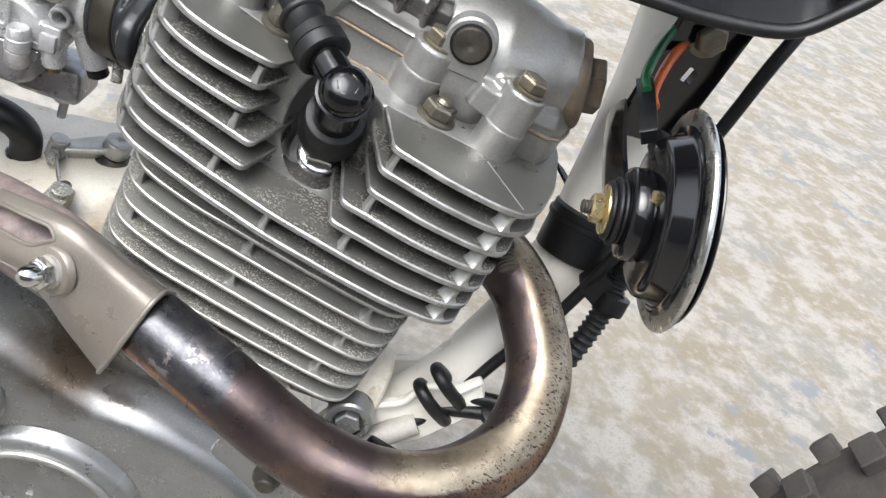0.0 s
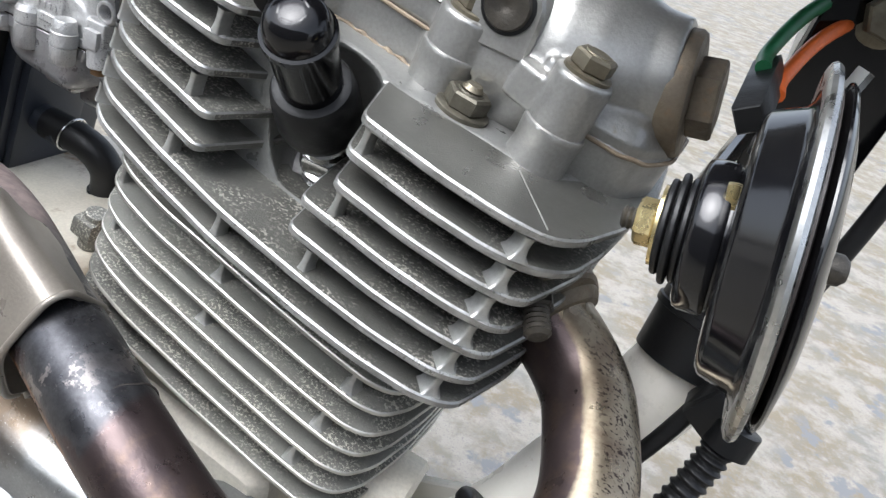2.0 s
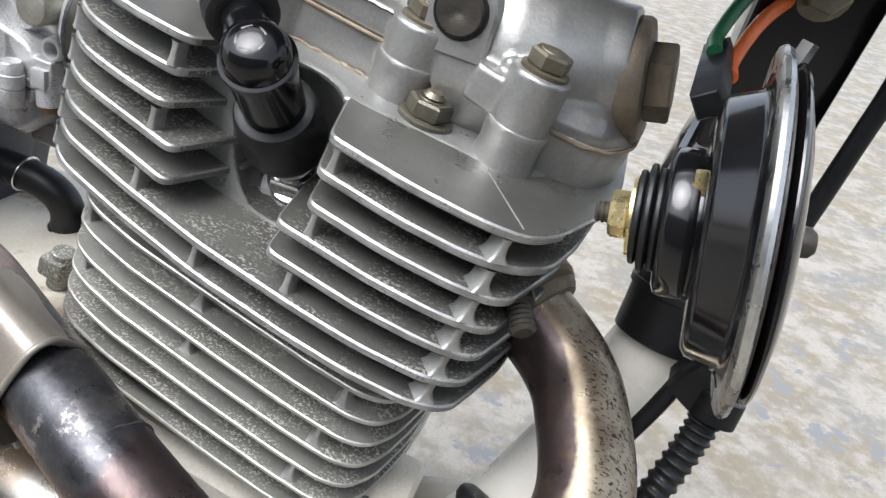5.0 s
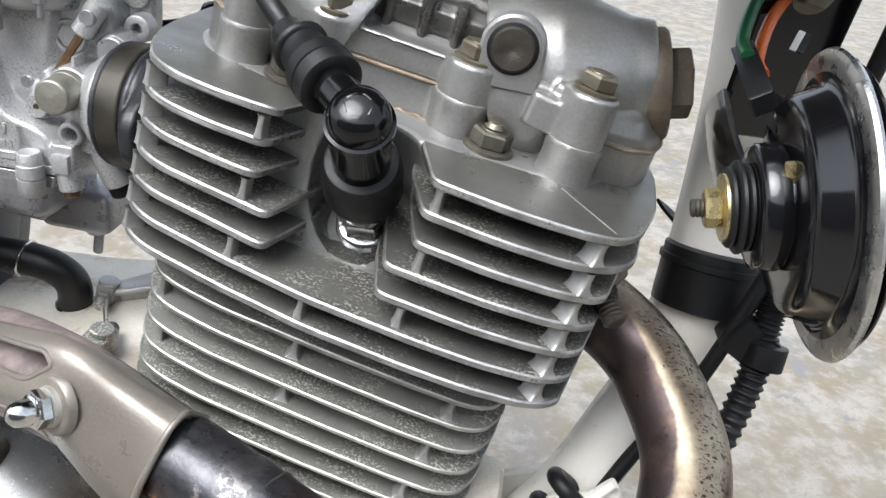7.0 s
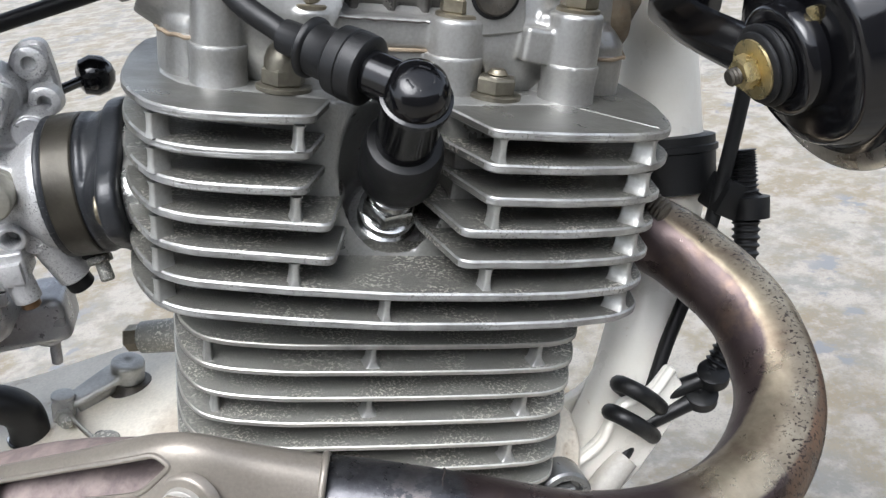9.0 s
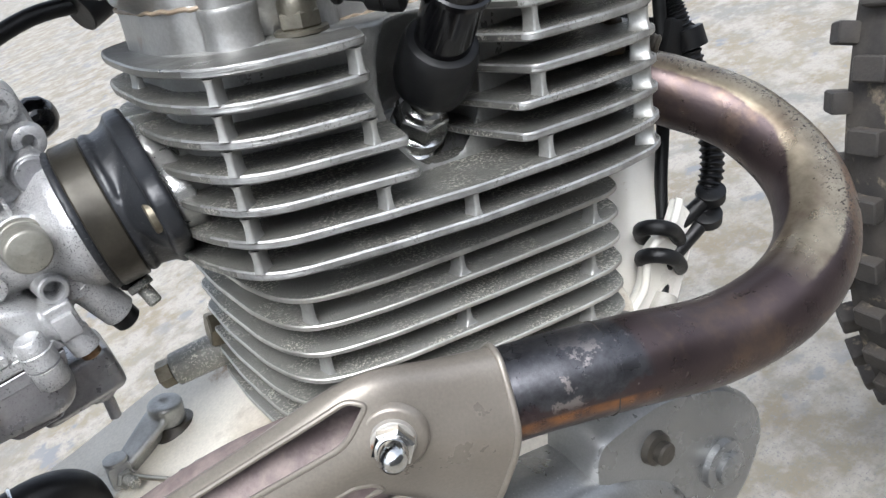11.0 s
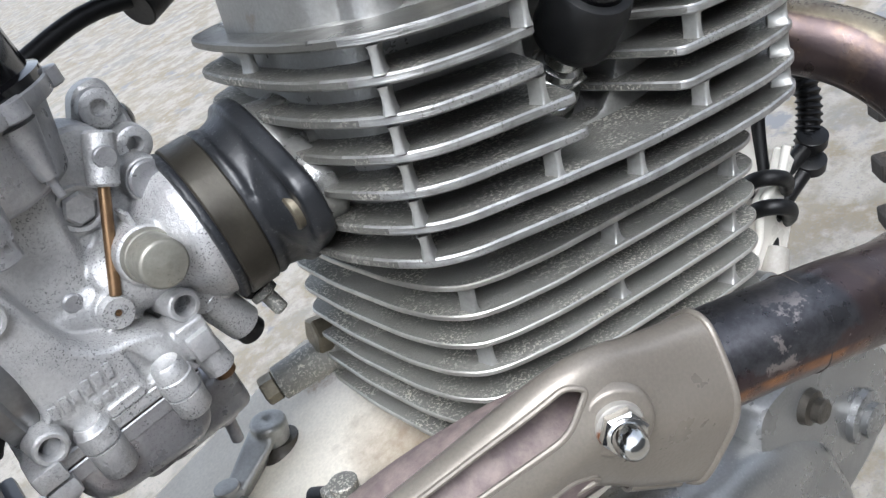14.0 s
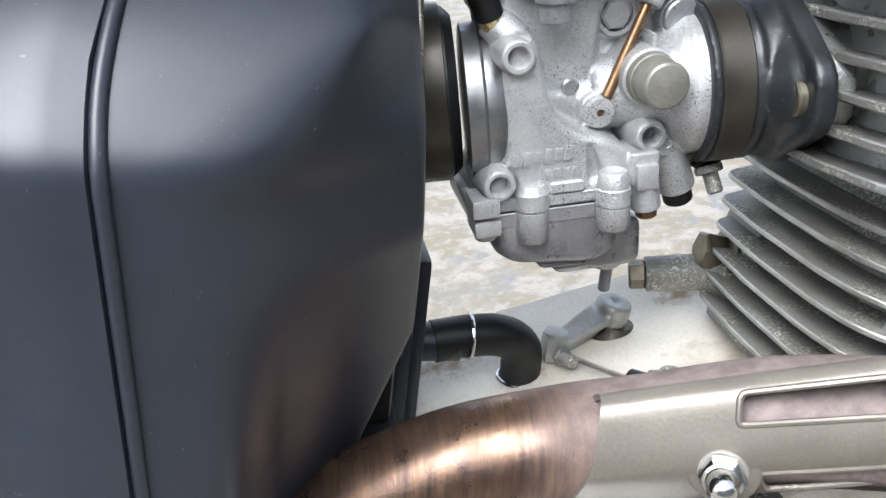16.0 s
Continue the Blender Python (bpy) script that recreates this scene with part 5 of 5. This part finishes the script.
# ---- horn ----
horn = thing("horn", "black enamelled disc horn with bright rim on a bracket", "horn")
HP, HA = Vector((95.6, -84, 86.9)), Vector((0.933, 0.02, 0.358)).normalized()
bm = B()
hexagon(bm, HP, HA, 10, -2.6, 2.2, 10)
part("fixing_nut", bm, M_YELLOW, horn, "yellow-zinc nut")
bm = B()
threads(bm, HP, HA, 2.8, -6, -2)
part("fixing_stud", bm, M_STUD, horn)
bm = B()
lathe(bm, HP, HA, [(2.0, 5), (2.2, 9.6), (3.0, 9.6), (3.2, 6)], 40)
part("plain_washer", bm, M_YELLOW, horn, "yellow-zinc washer")
for h0, r0 in ((3.0, 11.4), (5.2, 13.2), (7.4, 12.4)):
    bm = B()
    lathe(bm, HP, HA, [(h0, r0 - 2), (h0 + 0.3, r0 - 0.4), (h0 + 0.7, r0), (h0 + 1.5, r0), (h0 + 1.9, r0 - 0.4), (h0 + 2.1, r0 - 2)], 48)
    part("rubber_washer", bm, M_RUBBER, horn)
bm = B()
lathe(bm, HP, HA, [(9.3, 12), (9.5, 15.6), (10.2, 17.2), (11.3, 17.8), (16.2, 18), (16.9, 17.6), (17.1, 16.8), (17.5, 16.8), (17.7, 20), (17.9, 26), (18.5, 29), (19.7, 30.6), (26.3, 32.8), (27.4, 34.2), (28, 37), (28.2, 39.6)], 72)
part("horn_body", bm, M_ENAMEL, horn)
bm = B()
lathe(bm, HP, HA, [(27.9, 38.6), (27.9, 41), (28.5, 42.4), (29.5, 42.9), (30.5, 42.4), (30.9, 41.2), (30.7, 38)], 80)
part("rim", bm, M_RIM, horn, "bright rolled steel rim")
bm = B()
lathe(bm, HP, HA, [(30.3, 36), (30.7, 38.2), (31.8, 38.2), (32.6, 33)], 64)
part("diaphragm", bm, M_GASKET, horn)
bm = B()
lathe(bm, HP, HA, [(32.4, 30), (32.8, 38), (33.3, 39.2), (33.8, 39.3), (34.6, 38.4), (36.8, 30), (38.4, 18), (39.1, 8), (39.2, 0)], 72)
part("front_disc", bm, M_ENAMEL, horn)
bm = B()
lathe(bm, HP, HA, [(38.6, 3.8), (42.4, 3.6), (43.8, 2.4), (44.2, 0)], 20)
part("tone_screw", bm, M_STUD, horn)
bm = B()
box(bm, (106.4, -94.4, 105.8), (2.6, 3, 6), 0.6, Matrix.Rotation(radians(-25), 4, "Y"))
part("seam_tab", bm, M_YELLOW, horn, "small yellow-zinc tab")
T0 = Vector((107, -70, 112))
bm = B()
box(bm, T0 + Vector((0, 4, 2)), (5, 12, 9), 1)
part("terminal_block", bm, M_RUBBER, horn)
bm = B()
threads(bm, T0 + Vector((-2, -6, 1)), (1, -0.2, 0.3), 2.4, 0, 12, 1.0)
part("terminal_screw", bm, M_YELLOW, horn)
bm = B()
rod(bm, T0 + Vector((-6, 4, 3)), T0 + Vector((-8, 40, 10)), 5, bevel=0.8, seg=4)
part("connector_sleeve", bm, M_RUBBER, horn)
for mat, dx, dz, nm in ((M_GREEN, -3, 4, "green_wire"), (M_ORANGE, 4, 0, "orange_wire")):
    bm = B()
    e = T0 + Vector((-8 + dx, 38, 10 + dz))
    tube(bm, [e + Vector((1, -10, -3)), e, e + Vector((3, 16, 12)), e + Vector((12, 34, 24)), e + Vector((22, 46, 30))], 2.1, 12, 6)
    part(nm, bm, mat, horn)
brk = thing("horn_bracket", "black painted steel horn bracket with square hole", "bracket", m=ENG @ Matrix.Translation((-0.0015, 0.002, 0.004)))
BM_ = Matrix.Translation((121, -6, 124)) @ Matrix.Rotation(radians(20), 4, "Z") @ Matrix.Rotation(radians(-6), 4, "Y")
plate, hole = B(), B()
prism(plate, rounded([(-17, -36), (17, -36), (20, 60), (-20, 60)], 3), -2, 2, 0.6, BM_ @ XZ)
prism(hole, rounded([(-3, -3), (3, -4), (4, 3), (-2, 4)], 0.5), -6, 6, 0, BM_ @ XZ @ Matrix.Translation((1, 0, 0)))
part("plate", cut(plate, hole), M_ENAMEL, brk)
bm = B()
tube(bm, [(112, -8, 94), (106, -40, 90), (101, -74, 88), (100, -90, 88)], 8, 10, 5)
bmesh.ops.scale(bm, vec=(0.35, 1, 1), verts=bm.verts, space=Matrix.Translation((-104, 0, 0)))
part("arm", bm, M_ENAMEL, brk)
bm = B()
hexagon(bm, (118, -9, 142), (0.2, -1, 0.1), 12, 0, 6, 0)
lathe(bm, (118, -9, 142), (0.2, -1, 0.1), [(-2, 9), (0, 9), (0.5, 8)], 24)
part("bolt", bm, M_BOLT, brk)

# ---- frame ----
chassis = thing("frame_downtube", "white painted steel frame downtube with rust spots", "frame")
bm = B()
tube(bm, [(104, 62, 220), (112, 54, 160), (126, 38, 100), (136, 22, 40), (139, 14, 14), (136, 10, -10)], 18, 32, 8)
part("downtube", bm, M_WHITE, chassis)
bm = B()
tube(bm, [(139, 14, 18), (135, 4, -14), (127, -8, -40), (117, -18, -74), (100, -24, -112), (72, -30, -160), (30, -34, -220)], 15, 28, 8)
part("cradle_tube", bm, M_WHITE, chassis)
bm = B()
pillow(bm, rounded([(122, -62), (113, -70), (106.0, -80.0), (92.0, -90.0)] + [(76, -100), (78, -140), (120, -140), (140, -60)], 4), [(0.8, 1), (0, 2), (0, 5), (0.8, 6)], XZ)
part("mount_bracket", bm, M_WHITE, chassis)
PLATE_TOP = [(71.0, -127.0), (70.0, -120.0), (80.0, -108.0), (95.0, -96.0), (101.0, -89.0), (103.0, -80.0), (107.0, -72.0), (113.0, -69.0), (120.0, -67.0), (127.0, -54.0)]
bm = B()
pillow(bm, rounded(PLATE_TOP + [(140, -70), (122, -110), (100, -138), (66, -140)], 3.5), [(0.6, 29), (0, 30), (0, 33), (0.6, 34)], XZ)
part("mounting_plate", bm, M_WHITE, chassis)
bm = B()
tube(bm, [(x, -35, z) for x, z in PLATE_TOP], 2.0, 10, 5)
part("plate_edge", bm, M_WHITE, chassis)
bm = B()
lathe(bm, (78, -47, -103), (0, -1, 0.1), [(-14, 12.5), (5, 12), (6, 11), (6, 8.5), (2, 8.2), (2, 0)], 32)
hexagon(bm, (78, -49, -103), (0, -1, 0.1), 12, 0, 6, 5)
part("mounting_bolt", bm, M_CASE, chassis)
bm = B()
box(bm, (112, -58, -108), (44, 6, 9), 2, Matrix.Rotation(radians(8), 4, "Y"))
part("lower_stay", bm, M_ENAMEL, chassis)
for o in chassis.children:
    if o.name.split(".")[0] in ("mounting_plate", "plate_edge", "mounting_bolt"):
        o.location = (-0.003, -0.009, 0.008)
lug = thing("barrel_mount_lug", "dull cast engine mount lug below the barrel", "engine mount")
bm = B()
rod(bm, (40, -32, -92), (86, -29, -90), 20, bevel=2, seg=40)
part("lug_casting", bm, M_CASTOP, lug)

# strap clamp, corrugated sleeve and cable on the downtube
strap = thing("tube_clamp", "black rubber strap clamp round the white downtube", "clamp", m=ENG @ Matrix.Translation((0.001, -0.005, 0.004)))
bm = B()
da = Vector((137.5, 18, 22)) - Vector((139, 14, 14))
lathe(bm, Vector((138.5, 15, 10)), (-0.12, 0.25, 0.96), [(0, 19), (0.6, 20.5), (18, 20.5), (18.4, 21.6), (21, 21.6), (21.4, 20.5), (25, 20.5), (25.6, 19)], 48)
part("band", bm, M_RUBBER, strap)
bm = B()
box(bm, (152, -10, 16), (18, 16, 16), 2, Matrix.Rotation(radians(20), 4, "Y"))
lathe(bm, (159, -16, 14), (0.1, -0.25, -0.95), [(-5, 6.4), (-4.6, 8), (4.6, 8), (5, 6.4)], 28)
part("buckle", bm, M_RUBBER, strap)
bm = B()
prism(bm, [(0, -4), (22, -2.5), (27, 0), (22, 2.5), (0, 4)], -0.8, 0.8, 0.3, Matrix.Translation((132, 32, 30)) @ Matrix.Rotation(radians(150), 4, "Z") @ Matrix.Rotation(radians(-20), 4, "Y"))
part("strap_tail", bm, M_RUBBER, strap)
loom = thing("corrugated_sleeve", "black corrugated plastic wiring sleeve beside the downtube", "sleeve", m=ENG @ Matrix.Translation((-0.002, -0.005, 0.003)))
bm = B()
tube(bm, smooth_path([(157, -8, 38), (158.5, -12, 26), (161, -20, 0), (156, -33, -38), (143, -37, -66)], 80), lambda u: 5.3 + 0.7 * max(-0.6, math.sin(u * 2 * math.pi * 40)), 18, 1)
part("sleeve", bm, M_RUBBER, loom)
cable = thing("control_cable", "black ribbed control cable along the frame tube", "cable", m=ENG @ Matrix.Translation((-0.003, -0.007, 0.003)))
bm = B()
tube(bm, [(170, 40, 240), (150, 0, 160), (151, -2, 118), (152, -6, 60), (146, -12.5, -3.6), (133, -20, -49), (124, -28, -78), (117, -33, -91), (108, -38, -100)], 3.2, 14, 8)
part("outer_cable", bm, M_RUBBER, cable)
bm = B()
tube(bm, [(114, -36, -95), (103, -41, -106), (91, -48, -116), (80, -54, -126)], 6.5, 16, 6)
part("cable_end_sleeve", bm, M_HOSE, cable, "dusty grey rubber cable end")
for p in ((120, -31, -83), (123, -28, -71)):
    bm = B()
    m = frame_to(p, (0.5, 0.35, 0.8))
    tube(bm, [m @ Vector((x, y, 0)) for x, y in ((-5, -7), (5, -8), (8, 0), (7, 20), (0, 26), (-7, 20), (-8, 0), (-5, -7))], 3.6, 12, 4)
    part("cable_clip", bm, M_RUBBER, cable)
for p, q in (((118, -33, -82), (144, -38, -64)), ((122, -30, -70), (148, -37, -54))):
    bm = B()
    rod(bm, p, q, 3.8, bevel=1)
    lathe(bm, q, (-0.3, -0.3, 0.9), [(-3, 6.4), (-2.6, 7), (2.6, 7), (3, 6.4)], 24)
    part("clip_arm", bm, M_RUBBER, cable)

# black vinyl flap above the horn
flap = thing("vinyl_flap", "black crinkled vinyl flap with stitched piping edge", "cover")
EDGE = [(36, -75, 153), (51, -75, 155), (68, -75, 159), (88, -75, 164), (112, -75, 174), (123, -74, 188), (130, -72, 202), (134, -66, 220)]
bm = B()
tube(bm, EDGE, 2.6, 14, 6)
part("piping", bm, M_RUBBER, flap)
bm = B()
base = smooth_path(EDGE, 5)
sheet(bm, [[p + Vector((-0.25 * k, 3.4 * k + 0.6 * math.sin(i * 0.9), 3.2 * k - 0.02 * k * k)) for i, p in enumerate(base)] for k in range(0, 19, 2)])
bmesh.ops.solidify(bm, geom=bm.faces[:], thickness=2)
part("panel", bm, M_ENAMEL, flap)
# Unseen block in the tank's place, added to shut off sky overhead.
bm = B()
box(bm, (-90, 60, 262), (400, 250, 120), 40, seg=5)
part("tank_sky_block", bm, M_ENAMEL, flap)
# Unseen block where a seat would sit, added to darken the airbox's reflections.
bm = B()
box(bm, (-470, 20, 240), (340, 230, 120), 24, seg=5)
part("seat_sky_block", bm, M_ENAMEL, flap)

# ---- front wheel ----
wheel = thing("front_tyre", "black knobbly off-road front tyre, dusty", "tyre", m=pose(0.645, 0.03, 0.274, 0, 0, 9.3))
bm = B()
R, W = 338, 42
prof = [(-W + 8, R - 70), (-W, R - 50), (-W - 2, R - 30), (-W + 6, R - 10), (-18, R - 2), (0, R), (18, R - 2), (W - 6, R - 10), (W + 2, R - 30), (W, R - 50), (W - 8, R - 70)]
seg = 120
rings = [[bm.verts.new((r * math.cos(2 * math.pi * k / seg), y, r * math.sin(2 * math.pi * k / seg))) for y, r in prof] for k in range(seg)]
for k in range(seg):
    a, b_ = rings[k], rings[(k + 1) % seg]
    for i in range(len(prof)):
        j = (i + 1) % len(prof)
        bm.faces.new((a[i], a[j], b_[j], b_[i]))
carcass = part("carcass", bm, M_TYRE, wheel)
for row, (y, lean, sx, sy) in enumerate(((-40, -52, 20, 15), (-17, -12, 22, 17), (17, 12, 22, 17), (40, 52, 20, 15))):
    bm = B()
    prism(bm, rounded([(-sx / 2, -sy / 2), (sx / 2, -sy / 2), (sx / 2, sy / 2), (-sx / 2, sy / 2)], 2.5, 2), -6, 10, 1.2)
    first = None
    for k in range(46):
        a = 2 * math.pi * (k + 0.5 * (row % 2)) / 46
        if first is None:
            first = part("tread_block", bm, M_TYRE, carcass)
            o = first
        else:
            o = new("tread_block", first.data)
            o.parent = carcass
        rr = R - (3 if row in (1, 2) else 14)
        o.matrix_basis = Matrix.Rotation(-a, 4, "Y") @ Matrix.Translation((rr / 1000, y / 1000, 0)) @ Matrix.Rotation(radians(90), 4, "Y") @ Matrix.Rotation(radians(-lean), 4, "X") @ Matrix.Rotation(radians(90), 4, "Z")
